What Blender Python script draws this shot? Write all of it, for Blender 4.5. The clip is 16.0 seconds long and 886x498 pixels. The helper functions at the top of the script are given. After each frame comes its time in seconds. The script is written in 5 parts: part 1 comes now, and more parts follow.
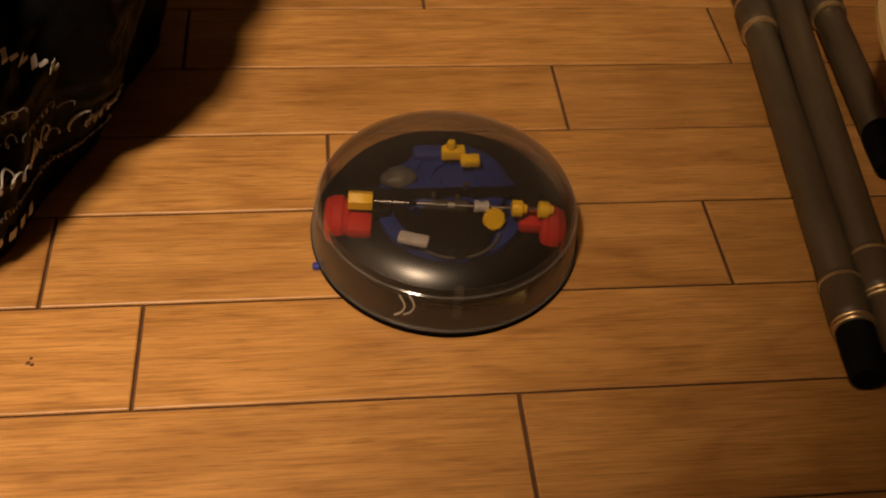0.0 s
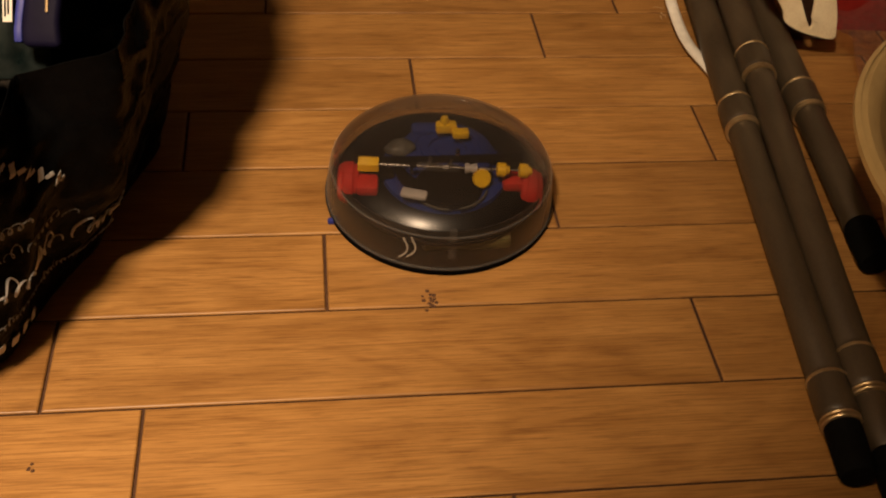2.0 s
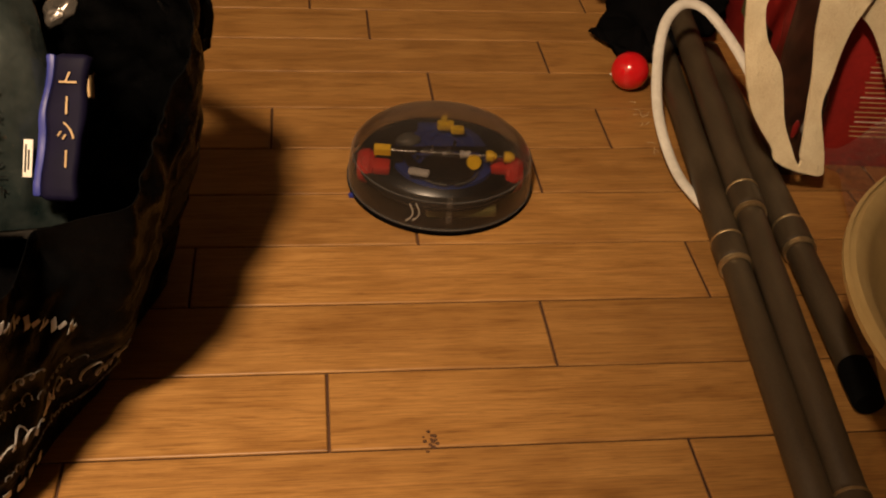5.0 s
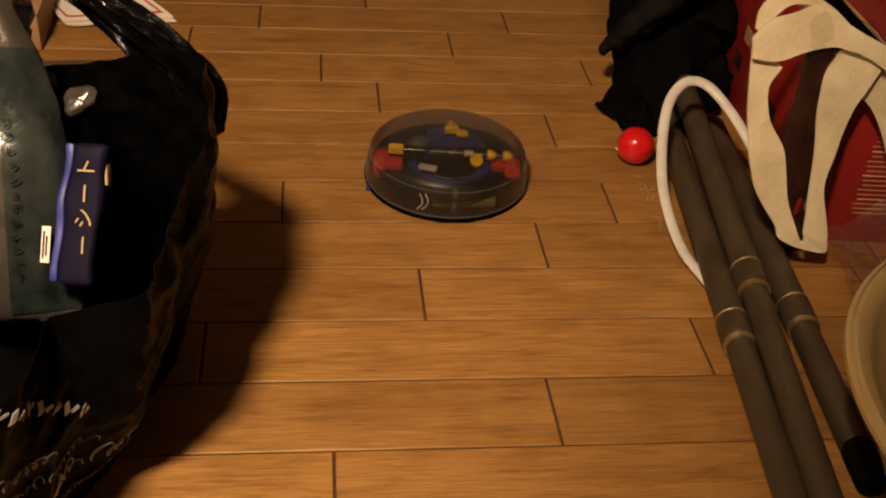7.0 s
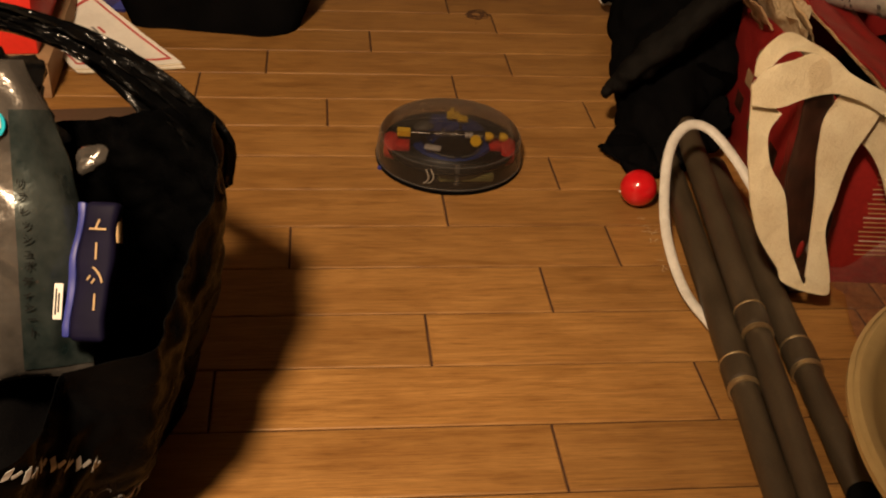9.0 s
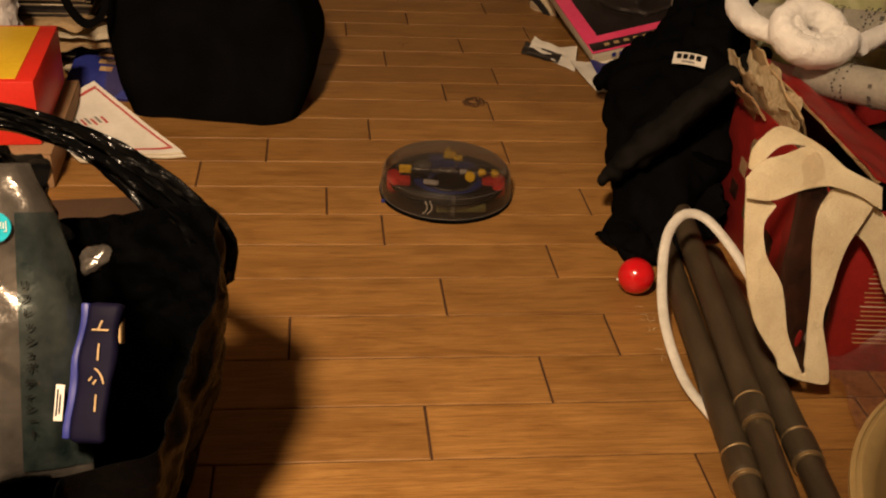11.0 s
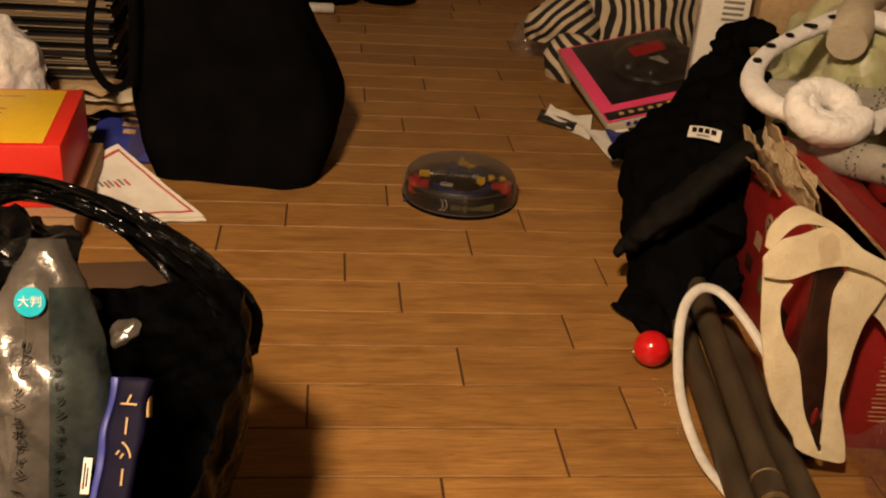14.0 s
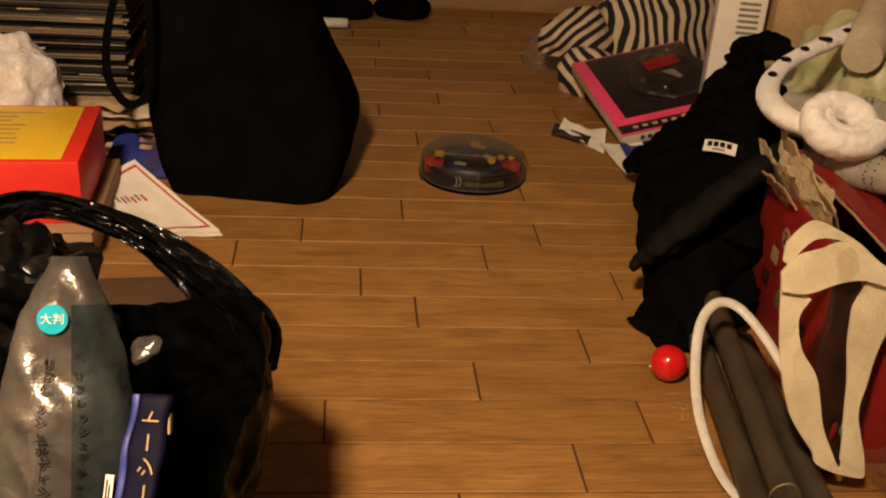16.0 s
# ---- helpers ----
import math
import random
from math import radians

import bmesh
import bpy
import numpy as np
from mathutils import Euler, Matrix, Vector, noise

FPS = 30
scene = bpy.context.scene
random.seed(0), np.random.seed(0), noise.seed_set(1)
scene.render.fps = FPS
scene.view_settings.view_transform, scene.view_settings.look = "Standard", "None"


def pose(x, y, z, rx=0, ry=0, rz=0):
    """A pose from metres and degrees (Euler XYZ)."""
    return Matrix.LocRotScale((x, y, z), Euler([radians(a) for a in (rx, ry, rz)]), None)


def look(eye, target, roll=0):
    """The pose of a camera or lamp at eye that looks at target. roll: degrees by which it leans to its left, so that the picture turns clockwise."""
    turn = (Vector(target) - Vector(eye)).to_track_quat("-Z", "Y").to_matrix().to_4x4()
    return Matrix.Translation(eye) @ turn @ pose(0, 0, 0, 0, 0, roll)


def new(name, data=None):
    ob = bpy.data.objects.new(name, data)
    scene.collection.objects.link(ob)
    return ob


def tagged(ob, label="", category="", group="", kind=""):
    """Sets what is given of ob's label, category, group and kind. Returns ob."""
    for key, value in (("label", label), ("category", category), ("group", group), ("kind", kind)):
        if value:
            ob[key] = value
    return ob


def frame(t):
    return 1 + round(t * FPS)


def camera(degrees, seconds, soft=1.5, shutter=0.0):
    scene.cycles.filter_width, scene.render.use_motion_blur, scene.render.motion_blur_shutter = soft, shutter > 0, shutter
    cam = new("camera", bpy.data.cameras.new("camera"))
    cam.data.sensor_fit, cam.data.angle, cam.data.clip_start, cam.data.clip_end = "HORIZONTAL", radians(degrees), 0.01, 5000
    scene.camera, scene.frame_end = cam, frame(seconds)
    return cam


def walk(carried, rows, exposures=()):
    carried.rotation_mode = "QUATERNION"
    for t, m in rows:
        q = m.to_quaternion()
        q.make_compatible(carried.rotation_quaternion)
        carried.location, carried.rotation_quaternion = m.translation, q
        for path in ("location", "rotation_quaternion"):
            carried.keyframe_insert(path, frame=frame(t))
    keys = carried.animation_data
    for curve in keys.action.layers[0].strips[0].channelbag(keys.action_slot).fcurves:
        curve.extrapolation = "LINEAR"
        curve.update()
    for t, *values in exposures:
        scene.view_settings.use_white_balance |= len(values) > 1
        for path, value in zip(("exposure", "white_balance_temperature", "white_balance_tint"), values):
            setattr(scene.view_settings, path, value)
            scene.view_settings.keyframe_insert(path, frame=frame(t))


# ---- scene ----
cam = camera(46.0, 16.0, soft=2.1)
PATH = [
    (0, (-0.139, -0.347, 0.663), (0.088, 0.985, -0.812), 5.4),
    (0.5, (-0.147, -0.345, 0.678), (0.098, 1.011, -0.772), 5.8),
    (1, (-0.146, -0.345, 0.683), (0.102, 1.041, -0.738), 5.6),
    (1.5, (-0.148, -0.342, 0.687), (0.093, 1.058, -0.722), 5.3),
    (2, (-0.143, -0.342, 0.696), (0.104, 1.085, -0.684), 5.1),
    (2.5, (-0.148, -0.337, 0.709), (0.115, 1.103, -0.654), 5.6),
    (3, (-0.164, -0.341, 0.714), (0.125, 1.141, -0.598), 6.4),
    (3.5, (-0.158, -0.331, 0.724), (0.107, 1.17, -0.57), 5.6),
    (4, (-0.149, -0.334, 0.73), (0.111, 1.182, -0.549), 5.3),
    (6.5, (-0.155, -0.324, 0.766), (0.102, 1.27, -0.414), 5.2),
    (7, (-0.152, -0.326, 0.776), (0.094, 1.282, -0.387), 5.0),
    (7.5, (-0.15, -0.326, 0.788), (0.087, 1.298, -0.355), 4.3),
    (8, (-0.153, -0.327, 0.793), (0.08, 1.312, -0.329), 4.1),
    (8.2, (-0.146, -0.327, 0.8), (0.081, 1.313, -0.323), 4.0),
    (10.3, (-0.164, -0.317, 0.803), (0.082, 1.359, -0.26), 4.4),
    (10.5, (-0.154, -0.315, 0.811), (0.083, 1.373, -0.236), 4.0),
    (11, (-0.156, -0.321, 0.823), (0.084, 1.396, -0.174), 3.9),
    (11.5, (-0.157, -0.325, 0.844), (0.087, 1.416, -0.111), 3.9),
    (12, (-0.166, -0.331, 0.846), (0.089, 1.421, -0.084), 4.6),
    (12.5, (-0.173, -0.326, 0.85), (0.076, 1.423, -0.088), 4.8),
    (13, (-0.165, -0.33, 0.856), (0.07, 1.436, -0.053), 4.2),
    (13.5, (-0.168, -0.327, 0.861), (0.074, 1.437, -0.051), 4.2),
    (14, (-0.173, -0.323, 0.85), (0.051, 1.446, -0.057), 4.5),
    (14.5, (-0.179, -0.319, 0.851), (0.043, 1.453, -0.05), 4.9),
    (15, (-0.173, -0.32, 0.852), (0.046, 1.452, -0.049), 4.5),
    (15.5, (-0.175, -0.316, 0.855), (0.029, 1.457, -0.048), 3.8),
    (16, (-0.18, -0.323, 0.854), (0.021, 1.458, -0.033), 4.0),
]
walk(cam, [(t, look(eye, target, roll)) for t, eye, target, roll in PATH],
     exposures=[(0, -0.46), (4, -0.45), (7, -0.38), (10.5, -0.20), (12.5, -0.10), (16, -0.11)])

# ---- world and lights: a dim room under one warm ceiling lamp behind the camera ----
world = bpy.data.worlds.new("world")
world.use_nodes = True
world.node_tree.nodes["Background"].inputs[0].default_value = (0.9, 0.75, 0.55, 1)
world.node_tree.nodes["Background"].inputs[1].default_value = 0.0015
scene.world = world

LAMP = (-0.73, -0.74, 2.28)
lamp_data = bpy.data.lights.new("ceiling_lamp_light", "AREA")
lamp_data.shape, lamp_data.size = "DISK", 0.30
lamp_data.energy, lamp_data.color = 158.0, (1.0, 0.708, 0.450)
lamp_light = new("ceiling_lamp_light", lamp_data)
lamp_light.matrix_world = pose(LAMP[0], LAMP[1], LAMP[2] - 0.07)


# ---- materials ----
def nodes_of(name):
    m = bpy.data.materials.new(name)
    m.use_nodes = True
    return m, m.node_tree.nodes, m.node_tree.links, m.node_tree.nodes["Principled BSDF"]


def mat(name, dark, light, rough=0.6, scale=12.0, bump=0.15, fine=180.0, metallic=0.0, stretch=(1, 1, 1), coat=0.0, sheen=0.0, fine_bump=0.06, spec=0.5, ior=1.5):
    """Two colours mixed by a coarse and a fine noise, with relief from both."""
    m, n, l, b = nodes_of(name)
    tc, mp = n.new("ShaderNodeTexCoord"), n.new("ShaderNodeMapping")
    mp.inputs["Scale"].default_value = stretch
    l.new(tc.outputs["Object"], mp.inputs["Vector"])
    a, f = n.new("ShaderNodeTexNoise"), n.new("ShaderNodeTexNoise")
    a.inputs["Scale"].default_value, a.inputs["Detail"].default_value, a.inputs["Roughness"].default_value = scale, 5, 0.6
    f.inputs["Scale"].default_value, f.inputs["Detail"].default_value = fine, 3
    l.new(mp.outputs[0], a.inputs["Vector"])
    l.new(mp.outputs[0], f.inputs["Vector"])
    add = n.new("ShaderNodeMath")
    add.operation = "MULTIPLY_ADD"
    add.inputs[1].default_value = 0.35
    l.new(f.outputs["Fac"], add.inputs[0])
    half = n.new("ShaderNodeMath")
    half.operation = "MULTIPLY"
    half.inputs[1].default_value = 0.7
    l.new(a.outputs["Fac"], half.inputs[0])
    l.new(half.outputs[0], add.inputs[2])
    ramp = n.new("ShaderNodeValToRGB")
    ramp.color_ramp.elements[0].position, ramp.color_ramp.elements[1].position = 0.36, 0.68
    ramp.color_ramp.elements[0].color, ramp.color_ramp.elements[1].color = (*dark, 1), (*light, 1)
    l.new(add.outputs[0], ramp.inputs[0])
    l.new(ramp.outputs[0], b.inputs["Base Color"])
    rr = n.new("ShaderNodeMapRange")
    rr.inputs["To Min"].default_value, rr.inputs["To Max"].default_value = max(rough - 0.1, 0.02), min(rough + 0.12, 1)
    l.new(a.outputs["Fac"], rr.inputs["Value"])
    l.new(rr.outputs[0], b.inputs["Roughness"])
    b1, b2 = n.new("ShaderNodeBump"), n.new("ShaderNodeBump")
    b1.inputs["Strength"].default_value, b1.inputs["Distance"].default_value = bump, 0.01
    b2.inputs["Strength"].default_value, b2.inputs["Distance"].default_value = fine_bump, 0.002
    l.new(a.outputs["Fac"], b1.inputs["Height"])
    l.new(f.outputs["Fac"], b2.inputs["Height"])
    l.new(b1.outputs[0], b2.inputs["Normal"])
    l.new(b2.outputs[0], b.inputs["Normal"])
    b.inputs["Metallic"].default_value = metallic
    b.inputs["Coat Weight"].default_value = coat
    b.inputs["Coat Roughness"].default_value = 0.12
    b.inputs["Sheen Weight"].default_value = sheen
    b.inputs["Specular IOR Level"].default_value = spec
    b.inputs["IOR"].default_value = ior
    return m


def wood_floor():
    """Golden brown boards: long grain, pores, dark figure, a worn semi-gloss varnish; each board its own tone."""
    m, n, l, b = nodes_of("floor_wood")
    tc, info = n.new("ShaderNodeTexCoord"), n.new("ShaderNodeObjectInfo")
    comb = n.new("ShaderNodeCombineXYZ")
    for i, k in enumerate((7.0, 13.0, 29.0)):
        mul = n.new("ShaderNodeMath")
        mul.operation = "MULTIPLY"
        mul.inputs[1].default_value = k
        l.new(info.outputs["Random"], mul.inputs[0])
        l.new(mul.outputs[0], comb.inputs[i])
    add = n.new("ShaderNodeVectorMath")
    l.new(tc.outputs["Object"], add.inputs[0])
    l.new(comb.outputs[0], add.inputs[1])

    def tex(stretch, scale, detail=4, rough=0.6, warp=0.0):
        mp = n.new("ShaderNodeMapping")
        mp.inputs["Scale"].default_value = stretch
        l.new(add.outputs[0], mp.inputs["Vector"])
        t = n.new("ShaderNodeTexNoise")
        t.inputs["Scale"].default_value, t.inputs["Detail"].default_value = scale, detail
        t.inputs["Roughness"].default_value, t.inputs["Distortion"].default_value = rough, warp
        l.new(mp.outputs[0], t.inputs["Vector"])
        return t.outputs["Fac"]

    def ramp(fac, p0, c0, p1, c1):
        r = n.new("ShaderNodeValToRGB")
        r.color_ramp.elements[0].position, r.color_ramp.elements[1].position = p0, p1
        r.color_ramp.elements[0].color, r.color_ramp.elements[1].color = (*c0, 1), (*c1, 1)
        l.new(fac, r.inputs[0])
        return r.outputs[0]

    def mix(kind, fac, a, c):
        x = n.new("ShaderNodeMix")
        x.data_type, x.blend_type = "RGBA", kind
        if isinstance(fac, float):
            x.inputs[0].default_value = fac
        else:
            l.new(fac, x.inputs[0])
        l.new(a, x.inputs[6])
        l.new(c, x.inputs[7])
        return x.outputs[2]

    streak = tex((1.6, 30, 30), 2.0, 6, 0.7, 0.5)
    pores = tex((12, 460, 460), 1.6, 3, 0.65)
    dashes = tex((30, 330, 330), 1.0, 2, 0.5)
    cloud = tex((4.5, 9, 9), 2.0, 4, 0.55, 0.6)
    figure = tex((3.0, 150, 150), 1.5, 4, 0.65, 0.8)
    heart = tex((1.5, 9, 9), 1.0, 1, 0.4, 0.3)
    rings = n.new("ShaderNodeMath")
    rings.operation = "PINGPONG"
    rings.inputs[1].default_value = 0.035
    l.new(heart, rings.inputs[0])
    tone = ramp(info.outputs["Random"], 0.0, (0.84, 0.82, 0.80), 1.0, (1.08, 1.07, 1.05))
    base = ramp(streak, 0.30, (0.318, 0.158, 0.042), 0.70, (0.420, 0.225, 0.068))
    base = mix("MULTIPLY", 0.45, base, ramp(cloud, 0.36, (0.60, 0.53, 0.46), 0.60, (1, 1, 1)))
    base = mix("MULTIPLY", 0.22, base, ramp(figure, 0.36, (0.48, 0.40, 0.33), 0.52, (1, 1, 1)))
    base = mix("MULTIPLY", 0.30, base, ramp(rings.outputs[0], 0.0, (0.60, 0.52, 0.45), 0.016, (1, 1, 1)))
    base = mix("MULTIPLY", 0.55, base, ramp(pores, 0.38, (0.46, 0.38, 0.30), 0.54, (1, 1, 1)))
    base = mix("MULTIPLY", 0.30, base, ramp(dashes, 0.30, (0.30, 0.22, 0.16), 0.40, (1, 1, 1)))
    base = mix("MULTIPLY", 1.0, base, tone)
    l.new(base, b.inputs["Base Color"])
    rr = n.new("ShaderNodeMapRange")
    rr.inputs["To Min"].default_value, rr.inputs["To Max"].default_value = 0.34, 0.56
    l.new(cloud, rr.inputs["Value"])
    l.new(rr.outputs[0], b.inputs["Roughness"])
    bp = n.new("ShaderNodeBump")
    bp.inputs["Strength"].default_value, bp.inputs["Distance"].default_value = 0.22, 0.0012
    l.new(pores, bp.inputs["Height"])
    l.new(bp.outputs[0], b.inputs["Normal"])
    return m


def clear(name, tint, rough, mix_in, base=(0.5, 0.5, 0.5), gloss=0.4, power=4.0):
    """Thin clear plastic: mostly see-through, with a share of dull surface haze and a glossy film."""
    m, n, l, b = nodes_of(name)
    b.inputs["Base Color"].default_value = (*base, 1)
    b.inputs["Roughness"].default_value = rough
    tr, mx = n.new("ShaderNodeBsdfTransparent"), n.new("ShaderNodeMixShader")
    tr.inputs[0].default_value = (*tint, 1)
    nz, mr = n.new("ShaderNodeTexNoise"), n.new("ShaderNodeMapRange")
    nz.inputs["Scale"].default_value, nz.inputs["Detail"].default_value = 30, 4
    mr.inputs["To Min"].default_value, mr.inputs["To Max"].default_value = mix_in * 0.6, mix_in * 1.4
    tc = n.new("ShaderNodeTexCoord")
    l.new(tc.outputs["Object"], nz.inputs["Vector"])
    l.new(nz.outputs["Fac"], mr.inputs["Value"])
    gl, lw, m2 = n.new("ShaderNodeBsdfGlossy"), n.new("ShaderNodeLayerWeight"), n.new("ShaderNodeMixShader")
    gl.inputs["Roughness"].default_value = rough
    pw, fr = n.new("ShaderNodeMath"), n.new("ShaderNodeMath")
    pw.operation, fr.operation = "POWER", "MULTIPLY_ADD"
    pw.inputs[1].default_value, fr.inputs[1].default_value, fr.inputs[2].default_value = power, gloss, 0.02
    l.new(lw.outputs["Facing"], pw.inputs[0])
    l.new(pw.outputs[0], fr.inputs[0])
    l.new(mr.outputs[0], mx.inputs[0])
    l.new(tr.outputs[0], mx.inputs[1])
    l.new(b.outputs[0], mx.inputs[2])
    l.new(fr.outputs[0], m2.inputs[0])
    l.new(mx.outputs[0], m2.inputs[1])
    l.new(gl.outputs[0], m2.inputs[2])
    l.new(m2.outputs[0], n["Material Output"].inputs[0])
    return m


def striped(name, a, c, period, axis=0, warp=0.4):
    m, n, l, b = nodes_of(name)
    tc, w = n.new("ShaderNodeTexCoord"), n.new("ShaderNodeTexWave")
    w.bands_direction = "XYZ"[axis]
    w.inputs["Scale"].default_value = 0.314 / period
    w.inputs["Distortion"].default_value, w.inputs["Detail Scale"].default_value, w.inputs["Detail"].default_value = warp, 1.5, 1
    r = n.new("ShaderNodeValToRGB")
    r.color_ramp.elements[0].position, r.color_ramp.elements[1].position = 0.47, 0.55
    r.color_ramp.elements[0].color, r.color_ramp.elements[1].color = (*a, 1), (*c, 1)
    l.new(tc.outputs["UV"], w.inputs["Vector"])
    l.new(w.outputs["Fac"], r.inputs[0])
    l.new(r.outputs[0], b.inputs["Base Color"])
    nz, bp = n.new("ShaderNodeTexNoise"), n.new("ShaderNodeBump")
    nz.inputs["Scale"].default_value = 400
    bp.inputs["Strength"].default_value, bp.inputs["Distance"].default_value = 0.3, 0.001
    l.new(tc.outputs["Object"], nz.inputs["Vector"])
    l.new(nz.outputs["Fac"], bp.inputs["Height"])
    l.new(bp.outputs[0], b.inputs["Normal"])
    b.inputs["Roughness"].default_value = 0.9
    return m


M = {}
M["wood"] = wood_floor()
M["joint"] = mat("joint_dark", (0.040, 0.015, 0.006), (0.085, 0.036, 0.013), 0.8)
M["plaster"] = mat("plaster", (0.27, 0.235, 0.19), (0.36, 0.32, 0.26), 0.85, 5, 0.1, 90)
M["ceiling"] = mat("ceiling_board", (0.36, 0.29, 0.21), (0.48, 0.40, 0.31), 0.9, 8)
M["bag_black"] = mat("black_polythene", (0.0012, 0.0012, 0.0013), (0.003, 0.003, 0.0031), 0.26, 26, 0.35, 90, fine_bump=0.05, spec=0.5, ior=1.09)
M["bag_gloss"] = mat("glossy_black_polythene", (0.0012, 0.0012, 0.0013), (0.003, 0.003, 0.0031), 0.22, 17, 0.42, 80, fine_bump=0.05, spec=0.5, ior=1.38)
M["print_white"] = mat("white_print", (0.30, 0.29, 0.28), (0.46, 0.45, 0.43), 0.45, 40, 0.05)
M["print_grey"] = mat("grey_print", (0.16, 0.16, 0.15), (0.26, 0.25, 0.24), 0.45, 40, 0.05)
M["cloth_black"] = mat("black_cloth", (0.0018, 0.0018, 0.0020), (0.0045, 0.0043, 0.0045), 0.95, 10, 0.25, 500, fine_bump=0.3, spec=0.1, ior=1.1)
M["cloth_dark"] = mat("charcoal_cloth", (0.007, 0.0065, 0.006), (0.013, 0.012, 0.011), 0.95, 14, 0.2, 600, fine_bump=0.3, spec=0.1, ior=1.1)
M["red_gloss"] = mat("red_gloss", (0.52, 0.006, 0.010), (0.62, 0.012, 0.015), 0.16, 6, 0.0, 60, coat=0.6, fine_bump=0.0)
M["pole"] = mat("grey_brown_pole", (0.034, 0.024, 0.014), (0.066, 0.048, 0.028), 0.42, 9, 0.05, 260, stretch=(3, 3, 1))
M["pole_ring"] = mat("worn_brass", (0.36, 0.26, 0.13), (0.62, 0.48, 0.28), 0.32, 30, 0.05, 200, metallic=0.85)
M["rubber"] = mat("black_rubber", (0.002, 0.002, 0.002), (0.005, 0.005, 0.005), 0.85, 20, 0.1, ior=1.15)
M["hose"] = mat("white_hose", (0.52, 0.50, 0.44), (0.70, 0.68, 0.62), 0.45, 20, 0.03, 90)
M["basin"] = mat("cream_plastic", (0.34, 0.235, 0.095), (0.43, 0.31, 0.135), 0.42, 4, 0.03, 60)
M["carton"] = mat("brown_cardboard", (0.26, 0.15, 0.075), (0.38, 0.24, 0.125), 0.85, 10, 0.1, 220, stretch=(1, 1, 4))
# brown cardboard with the shopping bag's shade put into the colour
M["shaded_board"] = mat("shaded_brown_board", (0.050, 0.026, 0.012), (0.085, 0.046, 0.022), 0.8, 10, 0.1, 220)
M["carton_red"] = mat("red_printed_board", (0.21, 0.010, 0.010), (0.33, 0.018, 0.016), 0.45, 14, 0.2, 120)
M["box_red"] = mat("red_box_board", (0.66, 0.022, 0.012), (0.78, 0.035, 0.02), 0.45, 9, 0.05, 120)
M["box_yellow"] = mat("yellow_box_print", (0.70, 0.44, 0.018), (0.82, 0.54, 0.03), 0.5, 9, 0.05, 120)
M["paper"] = mat("white_paper", (0.68, 0.65, 0.58), (0.8, 0.77, 0.70), 0.75, 14, 0.08, 120)
M["paper_cream"] = mat("cream_paper", (0.52, 0.44, 0.31), (0.68, 0.6, 0.45), 0.8, 14, 0.15, 120)
M["liner_paper"] = mat("cream_liner_paper", (0.36, 0.25, 0.13), (0.70, 0.59, 0.39), 0.85, 20, 0.35, 160)
M["paper_tan"] = mat("tan_paper", (0.36, 0.24, 0.12), (0.52, 0.37, 0.20), 0.8, 14, 0.2, 120)
M["ink"] = mat("dark_ink", (0.006, 0.005, 0.005), (0.014, 0.012, 0.011), 0.88, 40, 0.0, ior=1.12)
M["faded_ink"] = mat("faded_ink", (0.06, 0.055, 0.05), (0.13, 0.12, 0.10), 0.7, 40, 0.0)
M["ink_red"] = mat("red_ink", (0.4, 0.05, 0.05), (0.55, 0.09, 0.08), 0.6, 40, 0.0)
M["pink"] = mat("pink_cover", (0.75, 0.05, 0.16), (0.86, 0.09, 0.22), 0.35, 12, 0.03, 120, coat=0.3)
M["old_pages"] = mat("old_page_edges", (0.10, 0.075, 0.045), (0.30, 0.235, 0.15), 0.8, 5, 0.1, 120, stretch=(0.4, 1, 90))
M["pages"] = mat("page_edges", (0.40, 0.34, 0.25), (0.62, 0.55, 0.43), 0.8, 4, 0.1, 90, stretch=(1, 1, 60))
M["cover_black"] = mat("dark_cover", (0.006, 0.005, 0.006), (0.022, 0.018, 0.018), 0.35, 22, 0.05, 120, coat=0.4)
M["yellow"] = mat("yellow_abs", (0.80, 0.50, 0.008), (0.88, 0.58, 0.015), 0.38, 12, 0.0, 80, fine_bump=0.0)
M["red_abs"] = mat("red_abs", (0.40, 0.012, 0.006), (0.52, 0.018, 0.009), 0.75, 12, 0.0, 80, fine_bump=0.0)
M["blue_abs"] = mat("blue_abs", (0.006, 0.022, 0.15), (0.012, 0.036, 0.21), 0.5, 12, 0.0, 80)
M["blue_print"] = mat("blue_print", (0.014, 0.022, 0.17), (0.03, 0.04, 0.26), 0.45, 12, 0.05, 80)
M["navy_print"] = mat("navy_print", (0.0035, 0.003, 0.013), (0.006, 0.005, 0.021), 0.6, 12, 0.05, 80, ior=1.2)
M["gold_print"] = mat("gold_print", (0.42, 0.28, 0.13), (0.52, 0.36, 0.18), 0.4, 12, 0.0, 80)
M["black_abs"] = mat("black_abs", (0.002, 0.002, 0.0025), (0.004, 0.004, 0.0045), 0.75, 14, 0.02, 90, ior=1.15)
M["dull_abs"] = mat("dull_grey_abs", (0.05, 0.05, 0.045), (0.10, 0.10, 0.09), 0.5, 14, 0.02, 90)
M["grey_abs"] = mat("grey_abs", (0.35, 0.34, 0.33), (0.5, 0.49, 0.47), 0.4, 14, 0.02, 90)
M["maroon"] = mat("dark_maroon_wrap", (0.006, 0.004, 0.004), (0.058, 0.020, 0.011), 0.40, 30, 0.3, 90)
M["steel"] = mat("steel", (0.5, 0.5, 0.48), (0.75, 0.74, 0.7), 0.25, 20, 0.02, 200, metallic=1.0)
